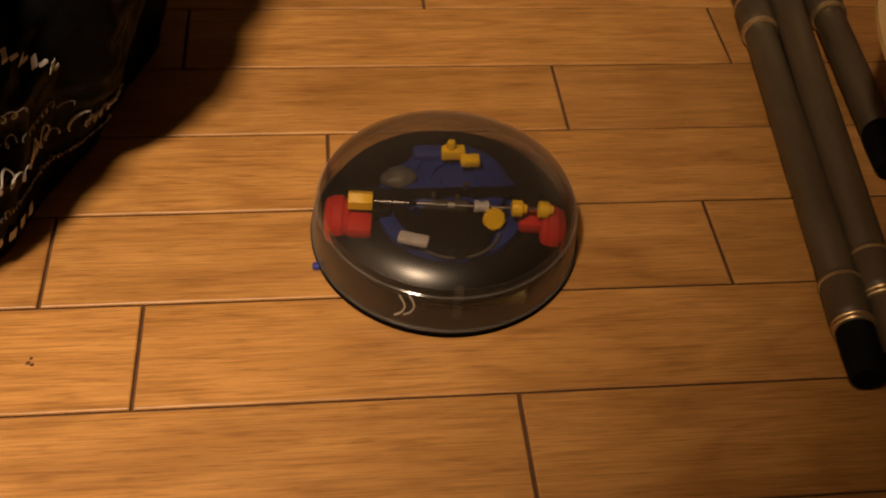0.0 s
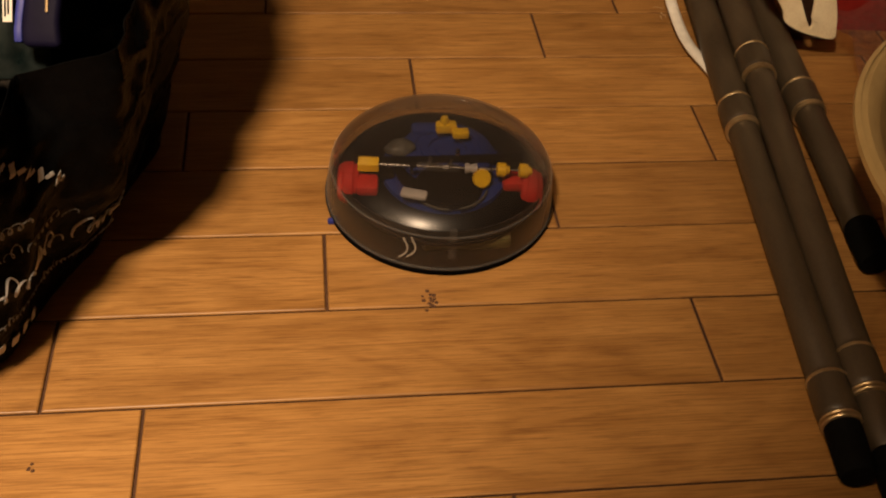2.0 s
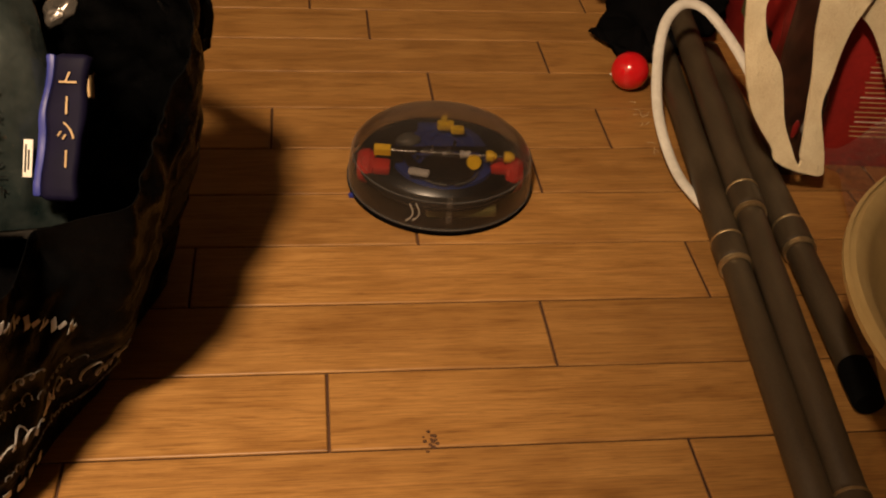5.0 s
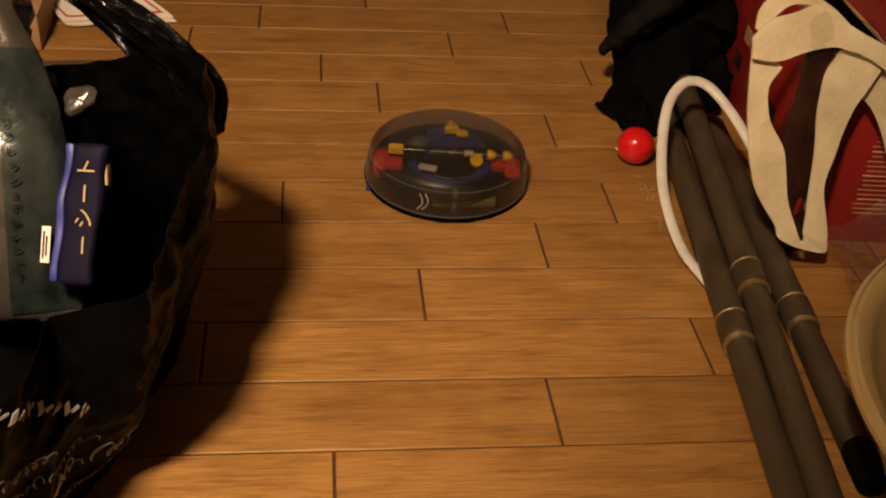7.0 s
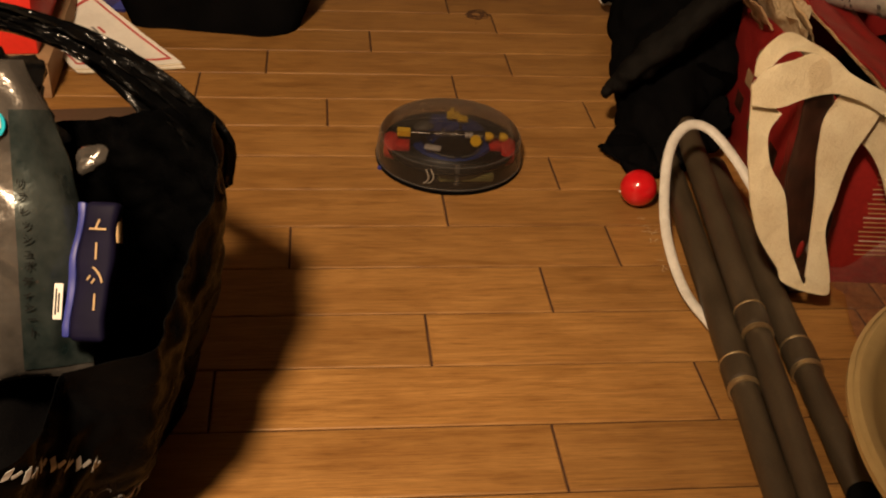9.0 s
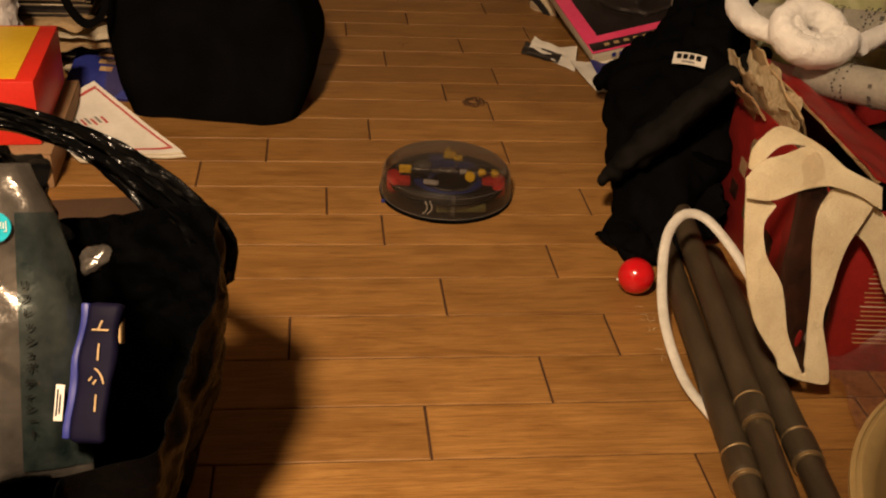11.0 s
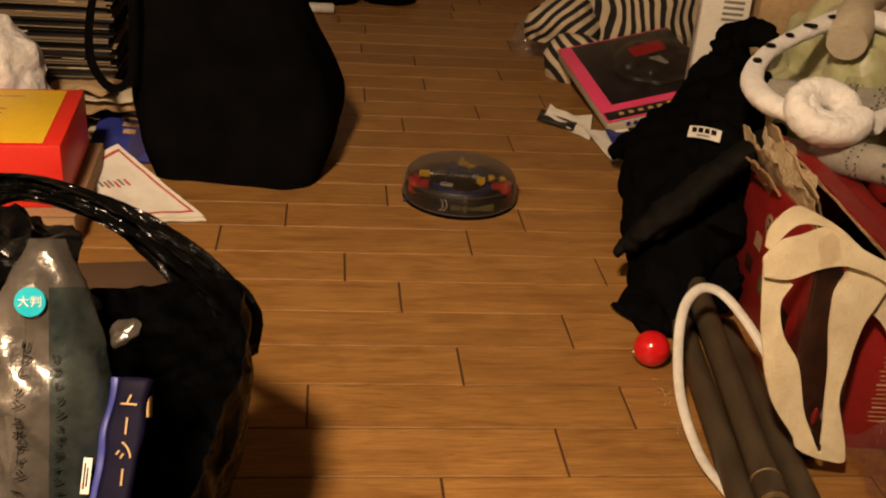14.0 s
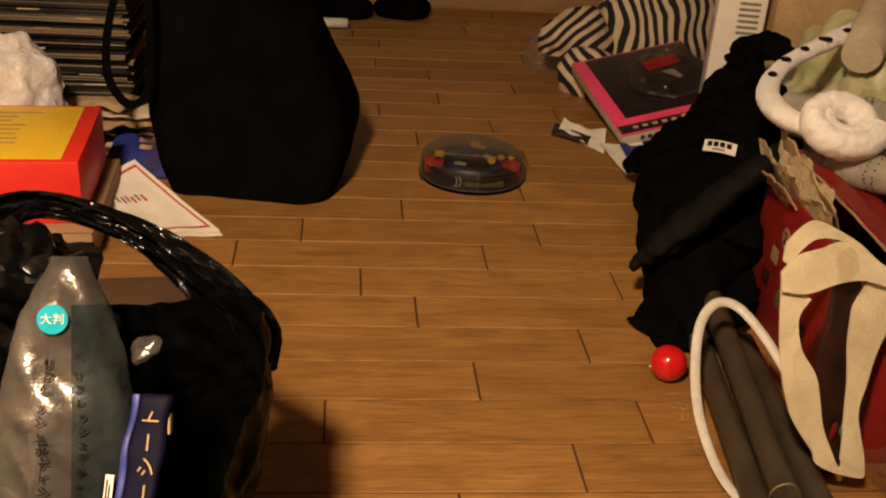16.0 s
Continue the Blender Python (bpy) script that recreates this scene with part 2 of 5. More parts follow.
M["wire"] = mat("pale_wire", (0.55, 0.55, 0.5), (0.7, 0.7, 0.66), 0.4, 20, 0.02, 90)
M["circuit"] = mat("circuit_green", (0.06, 0.07, 0.025), (0.15, 0.14, 0.05), 0.5, 60, 0.1, 300)
M["dome"] = clear("smoky_clear_dome", (0.82, 0.80, 0.785), 0.30, 0.024, (0.18, 0.13, 0.09), 0.75, 2.0)
M["dome_wall"] = clear("hazy_dome_wall", (0.90, 0.88, 0.86), 0.42, 0.060, (0.12, 0.09, 0.06), 0.42, 2.4)
M["film"] = clear("clear_film", (0.96, 0.95, 0.94), 0.12, 0.05, (0.75, 0.72, 0.68))
M["film_thin"] = clear("thin_clear_film", (0.93, 0.91, 0.89), 0.08, 0.006, (0.5, 0.45, 0.4), 0.22)
M["bubble"] = clear("bubble_film", (0.93, 0.88, 0.86), 0.10, 0.022, (0.7, 0.6, 0.55))
M["silver_film"] = mat("silver_film", (0.080, 0.072, 0.063), (0.20, 0.182, 0.162), 0.22, 11, 0.45, 40, metallic=0.6, fine_bump=0.04)
M["teal"] = mat("teal_print", (0.0, 0.36, 0.50), (0.03, 0.52, 0.66), 0.3, 12, 0.05, 60)
M["teal_dark"] = mat("teal_grey_film", (0.012, 0.024, 0.024), (0.085, 0.10, 0.095), 0.2, 9, 0.6, 60, metallic=0.5)
M["white_bag"] = mat("white_polythene", (0.55, 0.53, 0.52), (0.74, 0.72, 0.70), 0.35, 24, 0.8, 120)
M["towel"] = mat("white_terry", (0.84, 0.82, 0.78), (0.95, 0.94, 0.92), 0.95, 40, 0.5, 420, sheen=0.3, fine_bump=0.9)
M["webbing"] = mat("cream_webbing", (0.70, 0.58, 0.37), (0.88, 0.79, 0.56), 0.9, 22, 0.45, 520, fine_bump=0.7)
M["newsprint"] = mat("newsprint", (0.48, 0.46, 0.39), (0.70, 0.67, 0.58), 0.85, 30, 0.15, 160)
M["stripes"] = striped("striped_cotton", (0.012, 0.011, 0.011), (0.58, 0.48, 0.33), 0.03)
M["green_film"] = mat("pale_green_wrap", (0.40, 0.42, 0.20), (0.62, 0.60, 0.38), 0.4, 9, 0.4, 60)
M["glow"] = nodes_of("lamp_shade")[0]
M["glow"].node_tree.nodes["Principled BSDF"].inputs["Emission Color"].default_value = (1.0, 0.75, 0.45, 1)
M["glow"].node_tree.nodes["Principled BSDF"].inputs["Emission Strength"].default_value = 3.0


# ---- mesh helpers ----
def part(name, bm, material, parent=None, label="", smooth=True):
    """Links a bmesh as one mesh object, under a thing if one is given."""
    me = bpy.data.meshes.new(name)
    bmesh.ops.recalc_face_normals(bm, faces=bm.faces)
    for f in bm.faces:
        f.smooth = smooth
    bm.to_mesh(me)
    bm.free()
    me.materials.append(material)
    ob = new(name, me)
    if smooth:
        me.set_sharp_from_angle(angle=radians(40))
    if parent:
        ob.parent = parent
    if label:
        ob["label"] = label
    return ob


def thing(name, m, label, category, group="", kind=""):
    ob = new(name)
    ob.matrix_world = m
    ob.empty_display_size = 0.02
    return tagged(ob, label, category, group, kind)


def box(sx, sy, sz, at=(0, 0, 0), bevel=0.002, seg=2, bm=None, turn=None):
    """A bevelled box with its base at the given place."""
    own = bmesh.new()
    bmesh.ops.create_cube(own, size=1)
    bmesh.ops.scale(own, vec=(sx, sy, sz), verts=own.verts)
    if bevel:
        bmesh.ops.bevel(own, geom=own.edges[:], offset=min(bevel, 0.45 * min(sx, sy, sz)), segments=seg, affect="EDGES", profile=0.5)
    m = Matrix.Translation(Vector(at) + Vector((0, 0, sz / 2))) if turn is None else Matrix.Translation(at) @ turn @ Matrix.Translation((0, 0, sz / 2))
    bmesh.ops.transform(own, matrix=m, verts=own.verts)
    return own if bm is None else joined(bm, own)


def joined(bm, other):
    me = bpy.data.meshes.new("tmp")
    other.to_mesh(me)
    other.free()
    bm.from_mesh(me)
    bpy.data.meshes.remove(me)
    return bm


def loft(rings, closed=True, caps=(False, False), bm=None):
    """Quads between rings of points."""
    bm = bm or bmesh.new()
    rows = [[bm.verts.new(p) for p in ring] for ring in rings]
    for a, b in zip(rows, rows[1:]):
        n = len(a)
        for i in range(n if closed else n - 1):
            j = (i + 1) % n
            bm.faces.new((a[i], a[j], b[j], b[i]))
    if caps[0]:
        bm.faces.new(rows[0])
    if caps[1]:
        bm.faces.new(rows[-1])
    return bm


def lathe(profile, n=48, bm=None, caps=(False, False)):
    """A surface of revolution about z from (radius, height) pairs."""
    return loft([[(r * math.cos(2 * math.pi * i / n), r * math.sin(2 * math.pi * i / n), z) for i in range(n)] for r, z in profile], caps=caps, bm=bm)


def smooth_line(points, n=8):
    """Catmull-Rom through the points."""
    p = [Vector(q) for q in points]
    p = [2 * p[0] - p[1], *p, 2 * p[-1] - p[-2]]
    out = []
    for i in range(1, len(p) - 2):
        for k in range(n):
            t = k / n
            out.append(0.5 * ((2 * p[i]) + (p[i + 1] - p[i - 1]) * t + (2 * p[i - 1] - 5 * p[i] + 4 * p[i + 1] - p[i + 2]) * t * t + (3 * p[i] - p[i - 1] - 3 * p[i + 1] + p[i + 2]) * t ** 3))
    out.append(p[-2])
    return out


def tube(points, radius, n=10, fine=8, bm=None, flat=1.0, caps=True):
    """A round or flattened tube along a smooth line; radius may be a function of 0..1."""
    line = smooth_line(points, fine)
    rings, side = [], None
    for i, p in enumerate(line):
        way = (line[min(i + 1, len(line) - 1)] - line[max(i - 1, 0)]).normalized()
        if side is None:
            side = way.cross(Vector((0, 0, 1)))
            side = side.normalized() if side.length > 1e-4 else Vector((1, 0, 0))
        side = (side - way * side.dot(way)).normalized()
        up = side.cross(way)
        r = radius(i / (len(line) - 1)) if callable(radius) else radius
        rings.append([p + side * (r * math.cos(2 * math.pi * k / n)) + up * (r * flat * math.sin(2 * math.pi * k / n)) for k in range(n)])
    return loft(rings, caps=(caps, caps), bm=bm)


def ribbon(rows, thick=0.002, bm=None):
    """A strip with thickness through (centre, half-width vector) rows."""
    cs = smooth_line([c for c, _ in rows], 8)
    hs = smooth_line([h for _, h in rows], 8)
    rings = []
    for i, (c, h) in enumerate(zip(cs, hs)):
        way = (cs[min(i + 1, len(cs) - 1)] - cs[max(i - 1, 0)]).normalized()
        nrm = way.cross(h).normalized() * (thick / 2)
        h = h * (1 + 0.05 * noise.noise(c * 25))
        mid = nrm * (1.4 * noise.noise(c * 40))
        rings.append([c - h + nrm, c - h * 0.4 + nrm + mid, c + h * 0.4 + nrm - mid, c + h + nrm, c + h - nrm, c + h * 0.4 - nrm - mid, c - h * 0.4 - nrm + mid, c - h - nrm])
    return loft(rings, caps=(True, True), bm=bm)


def heap(radii, seed, amp=0.02, freq=9.0, level=4, floor=True, ridge=0.5):
    """A soft crumpled lump resting on z = 0."""
    bm = bmesh.new()
    bmesh.ops.create_icosphere(bm, subdivisions=level, radius=1)
    s = Vector((seed * 3.1, seed * 1.7, seed * 5.3))
    for v in bm.verts:
        d = v.co.normalized()
        p = Vector((d.x * radii[0], d.y * radii[1], d.z * radii[2]))
        k = noise.fractal(p * freq + s, 0.8, 2.1, 4) * amp
        k += (0.5 - abs(noise.noise(p * freq * 0.8 + s * 2))) * amp * 2 * ridge
        p += d * k
        if floor:
            p.z = p.z + radii[2] * 0.55
            if p.z < 0.004:
                p.z = 0.0
        v.co = p
    return bm


def sheet(f, nu, nv, thick=0.0008):
    """A thin curved sheet f(u, v) with real thickness."""
    e = 1e-3
    top, bot = [], []
    for j in range(nv + 1):
        rt, rb = [], []
        for i in range(nu + 1):
            u, v = i / nu, j / nv
            p = Vector(f(u, v))
            du, dv = Vector(f(u + e, v)) - p, Vector(f(u, v + e)) - p
            nn = du.cross(dv).normalized() * (thick / 2)
            rt.append(p + nn)
            rb.append(p - nn)
        top.append(rt)
        bot.append(rb)
    return loft([t + b[::-1] for t, b in zip(top, bot)], caps=(True, True))


def letters(name, text, size, material, parent, m, thick=0.0003):
    """Raised printing in the built-in font."""
    cu = bpy.data.curves.new("lettering", "FONT")
    cu.body, cu.size, cu.extrude, cu.align_x, cu.align_y = text, size, thick, "CENTER", "CENTER"
    tmp = new("lettering", cu)
    bpy.context.view_layer.update()
    me = bpy.data.meshes.new_from_object(tmp.evaluated_get(bpy.context.evaluated_depsgraph_get()))
    bpy.data.objects.remove(tmp)
    bpy.data.curves.remove(cu)
    me.materials.clear()
    me.materials.append(material)
    ob = new(name, me)
    ob.parent, ob.matrix_local = parent, m
    return ob


def fluff(bm, amp, freq):
    """Roughens a soft surface with small tufts."""
    bm.normal_update()
    for v in bm.verts:
        v.co += v.normal * (amp * noise.noise(v.co * freq) + amp * 0.6 * noise.noise(v.co * freq * 2.7))
    return bm


# ---- the room ----
ROW = 0.101
X0, X1, Y0, Y1, TOP = -1.35, 1.30, -2.6, 3.26, 2.4


def wall(name, sx, sy, sz, at, material, label):
    w = part(name, box(sx, sy, sz, at, 0.0), material, smooth=False)
    return tagged(w, label, "wall", kind="structure")


wall("wall_north", X1 - X0 + 0.2, 0.1, TOP, ((X0 + X1) / 2, Y1 + 0.05, 0), M["plaster"], "dim greyish plaster wall at the far end of the floor")
wall("wall_south", X1 - X0 + 0.2, 0.1, TOP, ((X0 + X1) / 2, Y0 - 0.05, 0), M["plaster"], "plain plaster wall behind the room")
wall("wall_west", 0.1, Y1 - Y0, TOP, (X0 - 0.05, (Y0 + Y1) / 2, 0), M["plaster"], "plain plaster wall behind the magazines")
wall("wall_east", 0.1, Y1 - Y0, TOP, (X1 + 0.05, (Y0 + Y1) / 2, 0), M["plaster"], "plain plaster wall behind the boxes")
tagged(part("ceiling", box(X1 - X0 + 0.2, Y1 - Y0 + 0.2, 0.1, ((X0 + X1) / 2, (Y0 + Y1) / 2, TOP), 0.0), M["ceiling"], smooth=False), "brown board ceiling of the room", "ceiling", kind="structure")
# Unseen wall, added to cast the soft shade over the near right boards.
wall("wall_shade_caster", X1 + 0.45, 0.07, TOP, ((X1 - 0.45) / 2, -0.465, 0), M["plaster"], "added unseen plaster wall behind the camera that shades the near right floor")
skirt = part("baseboard", box(X1 - X0, 0.012, 0.06, ((X0 + X1) / 2, Y1 - 0.006, 0.0), 0.002), M["carton"])
tagged(skirt, "dark brown wooden baseboard along the far wall", "baseboard", kind="structure")

ceiling_lamp = thing("ceiling_lamp", pose(LAMP[0], LAMP[1], LAMP[2]), "round white ceiling lamp with a warm glow", "lamp")
part("mount", lathe([(0.001, 0.12), (0.09, 0.12), (0.10, 0.06), (0.22, 0.04), (0.23, 0.0), (0.20, 0.0), (0.001, 0.03)], 40), M["hose"], ceiling_lamp)
part("diffuser", lathe([(0.0005, -0.035), (0.10, -0.030), (0.185, -0.012), (0.198, 0.001)], 40), M["glow"], ceiling_lamp, "glowing white diffuser")


# ---- the toy floor robot ----
def floor_robot():
    r = thing("floor_robot", pose(0, 0, 0), "round homemade floor robot under a smoky clear dome", "robot")
    R = 0.1140
    shell = [(R, 0.006), (R, 0.012), (R - 0.0016, 0.028), (R - 0.0042, 0.043), (R - 0.0075, 0.0495), (R - 0.014, 0.0555), (R - 0.026, 0.0608), (R - 0.044, 0.0652), (R - 0.068, 0.0685), (R - 0.092, 0.0702), (0.0005, 0.0707)]
    inner = [(max(a - 0.0014, 0.0004), b - 0.0012) for a, b in shell[::-1]]
    part("dome_wall", lathe(shell[:5] + inner[-5:], 96), M["dome_wall"], r, "hazy side wall of the dome")
    part("dome", lathe(shell[4:] + inner[:-4], 96), M["dome"], r, "smoky clear plastic dome")
    part("rim_band", lathe([(R + 0.0012, 0.005), (R + 0.0014, 0.0085), (R - 0.001, 0.0088), (R - 0.001, 0.005)], 96), M["film"], r, "clear rim of the dome")
    part("shoulder_ring", lathe([(R - 0.0044, 0.0425), (R - 0.0034, 0.0435), (R - 0.0050, 0.0445)], 96), M["film"], r, "moulded ridge round the dome")
    part("base_plate", lathe([(0.0005, 0.003), (R - 0.004, 0.003), (R + 0.001, 0.0045), (R + 0.001, 0.0062), (R - 0.006, 0.0075), (0.0005, 0.0075)], 96), M["black_abs"], r, "black round base plate")
    # Black base skirt, raised so that it also draws the dark contact shadow.
    part("contact_shade_skirt", lathe([(R - 0.006, 0.0), (R + 0.0004, 0.0), (R + 0.0014, 0.0045), (R + 0.0014, 0.0070), (R + 0.0004, 0.0076), (R - 0.006, 0.0030)], 96), M["cloth_black"], r, "black base skirt, made taller for the contact shadow under the robot")
    part("tray", lathe([(0.0005, 0.0262), (0.098, 0.0262), (0.1005, 0.0275), (0.1015, 0.0300), (0.1025, 0.0285), (0.1005, 0.0245), (0.0005, 0.0245)], 72), M["black_abs"], r, "black round inner tray")
    disc = lathe([(0.0005, 0.0375), (0.012, 0.0375), (0.0125, 0.0350), (0.019, 0.0350), (0.0195, 0.0380), (0.027, 0.0380), (0.0275, 0.0355), (0.034, 0.0355), (0.0345, 0.0370), (0.044, 0.0370), (0.047, 0.0345), (0.048, 0.0262)], 64)
    bmesh.ops.translate(disc, vec=(0.010, 0.030, 0), verts=disc.verts)
    part("turret", disc, M["blue_abs"], r, "dark blue round gear housing")
    skirt_ring = lathe([(0.050, 0.0262), (0.050, 0.0310), (0.056, 0.0320), (0.063, 0.0310), (0.0635, 0.0262)], 64)
    bmesh.ops.translate(skirt_ring, vec=(0.004, 0.006, 0), verts=skirt_ring.verts)
    part("gear_ring", skirt_ring, M["blue_abs"], r, "dark blue ring round the gears")
    for x, w in ((-0.062, 0.030), (0.070, 0.026)):
        part("chassis_block", box(w, 0.030, 0.012, (x, 0.006, 0.0262), 0.003), M["black_abs"], r, "black chassis block")
    for a0, a1 in ((-160, -95), (-80, -20)):
        arc = [(0.004 + 0.040 * math.cos(radians(a0 + (a1 - a0) * q / 6)), -0.020 + 0.040 * math.sin(radians(a0 + (a1 - a0) * q / 6)), 0.0345) for q in range(7)]
        part("lead_wire", tube(arc, 0.0012, 6), M["dull_abs"], r, "grey lead wire")
    front = lathe([(0.0005, 0.0385), (0.028, 0.0385), (0.032, 0.0370), (0.0335, 0.0345)], 48)
    bmesh.ops.translate(front, vec=(0.004, -0.026, 0), verts=front.verts)
    part("gear_cover", front, M["black_abs"], r, "black gear cover")
    part("motor_case", box(0.040, 0.016, 0.008, (-0.004, 0.062, 0.0345), 0.004), M["blue_abs"], r, "dark blue motor case")
    part("cross_plate", box(0.17, 0.012, 0.004, (0.0, 0.012, 0.0350), 0.001), M["black_abs"], r, "black cross plate")
    # axle with bushes
    zz, yy, sl = 0.0485, -0.013, radians(-6.3)
    ax = Matrix.Translation((0.0, yy, zz)) @ Matrix.Rotation(sl, 4, "Z") @ Matrix.Rotation(radians(90), 4, "Y")

    def along(bm, d, name, material, label=""):
        bmesh.ops.transform(bm, matrix=ax @ Matrix.Translation((0, 0, d)), verts=bm.verts)
        return part(name, bm, material, r, label)

    along(lathe([(0.0015, -0.066), (0.0015, 0.086)], 10, caps=(True, True)), 0, "axle", M["steel"], "thin bright axle")
    for d in (-0.030, 0.002):
        along(lathe([(0.002, -0.003), (0.0022, 0.0), (0.002, 0.003)], 8, caps=(True, True)), d, "axle_sleeve", M["grey_abs"] if d != -0.030 else M["black_abs"])
    along(lathe([(0.0075, -0.010), (0.008, -0.009), (0.008, 0.009), (0.0075, 0.010)], 6, caps=(True, True)), -0.0735, "yellow_hub", M["yellow"], "yellow plastic hub")
    for d in (0.058, 0.080):
        along(lathe([(0.0045, -0.006), (0.0072, -0.005), (0.0072, 0.003), (0.0045, 0.004), (0.004, 0.007)], 16, caps=(True, True)), d, "yellow_bush", M["yellow"], "yellow plastic bush")
    along(lathe([(0.0052, -0.006), (0.0052, -0.002), (0.0042, -0.002), (0.0042, 0.002), (0.0052, 0.002), (0.0052, 0.006)], 16, caps=(True, True)), 0.027, "grey_bush", M["grey_abs"], "grey plastic bush")
    along(lathe([(0.0045, -0.02), (0.0045, 0.02)], 12, caps=(True, True)), -0.005, "coupling", M["film"])
    # yellow lever at the back and a yellow gear in front
    lever = box(0.021, 0.010, 0.011, (0.010, 0.050, 0.044), 0.002)
    box(0.017, 0.011, 0.008, (0.024, 0.041, 0.044), 0.002, bm=lever)
    lathe_peg = lathe([(0.004, 0.0), (0.0045, 0.005), (0.003, 0.008)], 14, caps=(True, True))
    bmesh.ops.translate(lathe_peg, vec=(0.008, 0.050, 0.0545), verts=lathe_peg.verts)
    part("yellow_lever", joined(lever, lathe_peg), M["yellow"], r, "yellow plastic lever")
    gear = bmesh.new()
    n = 18
    ring = [[((0.0095 if i % 2 else 0.0078) * math.cos(2 * math.pi * i / (2 * n)), (0.0095 if i % 2 else 0.0078) * math.sin(2 * math.pi * i / (2 * n)), z) for i in range(2 * n)] for z in (0.0, 0.005)]
    loft(ring, caps=(True, True), bm=gear)
    bmesh.ops.transform(gear, matrix=pose(0.036, -0.024, 0.043, 62, 0, 10), verts=gear.verts)
    part("yellow_gear", gear, M["yellow"], r, "small yellow gear")
    part("switch", box(0.026, 0.012, 0.006, (-0.032, -0.046, 0.0405), 0.003, turn=Matrix.Rotation(radians(-18), 4, "Z")), M["grey_abs"], r, "pale grey switch block")
    part("grey_block", heap((0.015, 0.010, 0.007), 5, 0.003, 60, 3, False), M["dull_abs"], r, "dull grey terminal block").location = (-0.038, 0.032, 0.038)
    for x, y in ((-0.012, -0.002), (0.017, 0.009), (0.008, -0.006), (-0.028, 0.004), (0.045, 0.03), (-0.02, -0.012)):
        part("screw", lathe([(0.0005, 0.0025), (0.0022, 0.002), (0.0026, 0.0), (0.0026, -0.004)], 10), M["steel"], r).location = (x, y, 0.050 if abs(x) < 0.02 else 0.033)
    # circuit board, cell holder and wires near the front
    part("cell_holder", box(0.085, 0.016, 0.014, (0.016, -0.082, 0.0075), 0.004), M["circuit"], r, "olive cell holder")
    part("stay", box(0.008, 0.006, 0.036, (0.0, -0.0985, 0.0075), 0.002), M["film"], r, "clear post inside the dome")
    for d in (0.0, 0.0075):
        part("wire_end", tube([(-0.050 + d, -0.0965, 0.010), (-0.0445 + d, -0.0985, 0.016), (-0.0425 + d, -0.0985, 0.024), (-0.0465 + d, -0.0965, 0.034)], 0.0008, 6), M["wire"], r, "pale bent wire end")
    part("side_tab", box(0.012, 0.006, 0.006, (-0.1085, -0.036, 0.0), 0.002), M["blue_print"], r, "small blue tab")
    # wheels with red hubs
    wheels = []
    for d, side in ((-0.0925, -1), (0.0885, 1)):
        hub = new("wheel")
        hub.parent = r
        hub.matrix_local = Matrix.Translation(Matrix.Rotation(sl, 3, "Z") @ Vector((d, 0, 0)) + Vector((0, yy, 0.0240))) @ Matrix.Rotation(sl, 4, "Z") @ Matrix.Rotation(radians(90), 4, "Y")
        part("rim", lathe([(0.004, -0.010), (0.012, -0.011), (0.017, -0.010), (0.0192, -0.007), (0.0192, 0.007), (0.017, 0.010), (0.012, 0.011), (0.004, 0.010)], 32), M["red_abs"], hub, "red plastic wheel")
        part("tyre", lathe([(0.019, -0.006), (0.0210, -0.004), (0.0210, 0.004), (0.019, 0.006)], 32), M["red_abs"], hub)
        wheels.append(hub)
        part("bracket", box(0.022, 0.024, 0.012, (d - side * 0.018, yy - 0.004, 0.0262), 0.004, turn=Matrix.Rotation(sl, 4, "Z")), M["red_abs"], r, "red plastic bracket")
    return r, wheels


robot, robot_wheels = floor_robot()


# ---- black shopping bag with packs of wipes ----
BAG = pose(-0.485, 0.447, 0, 0, 0, -19.6)


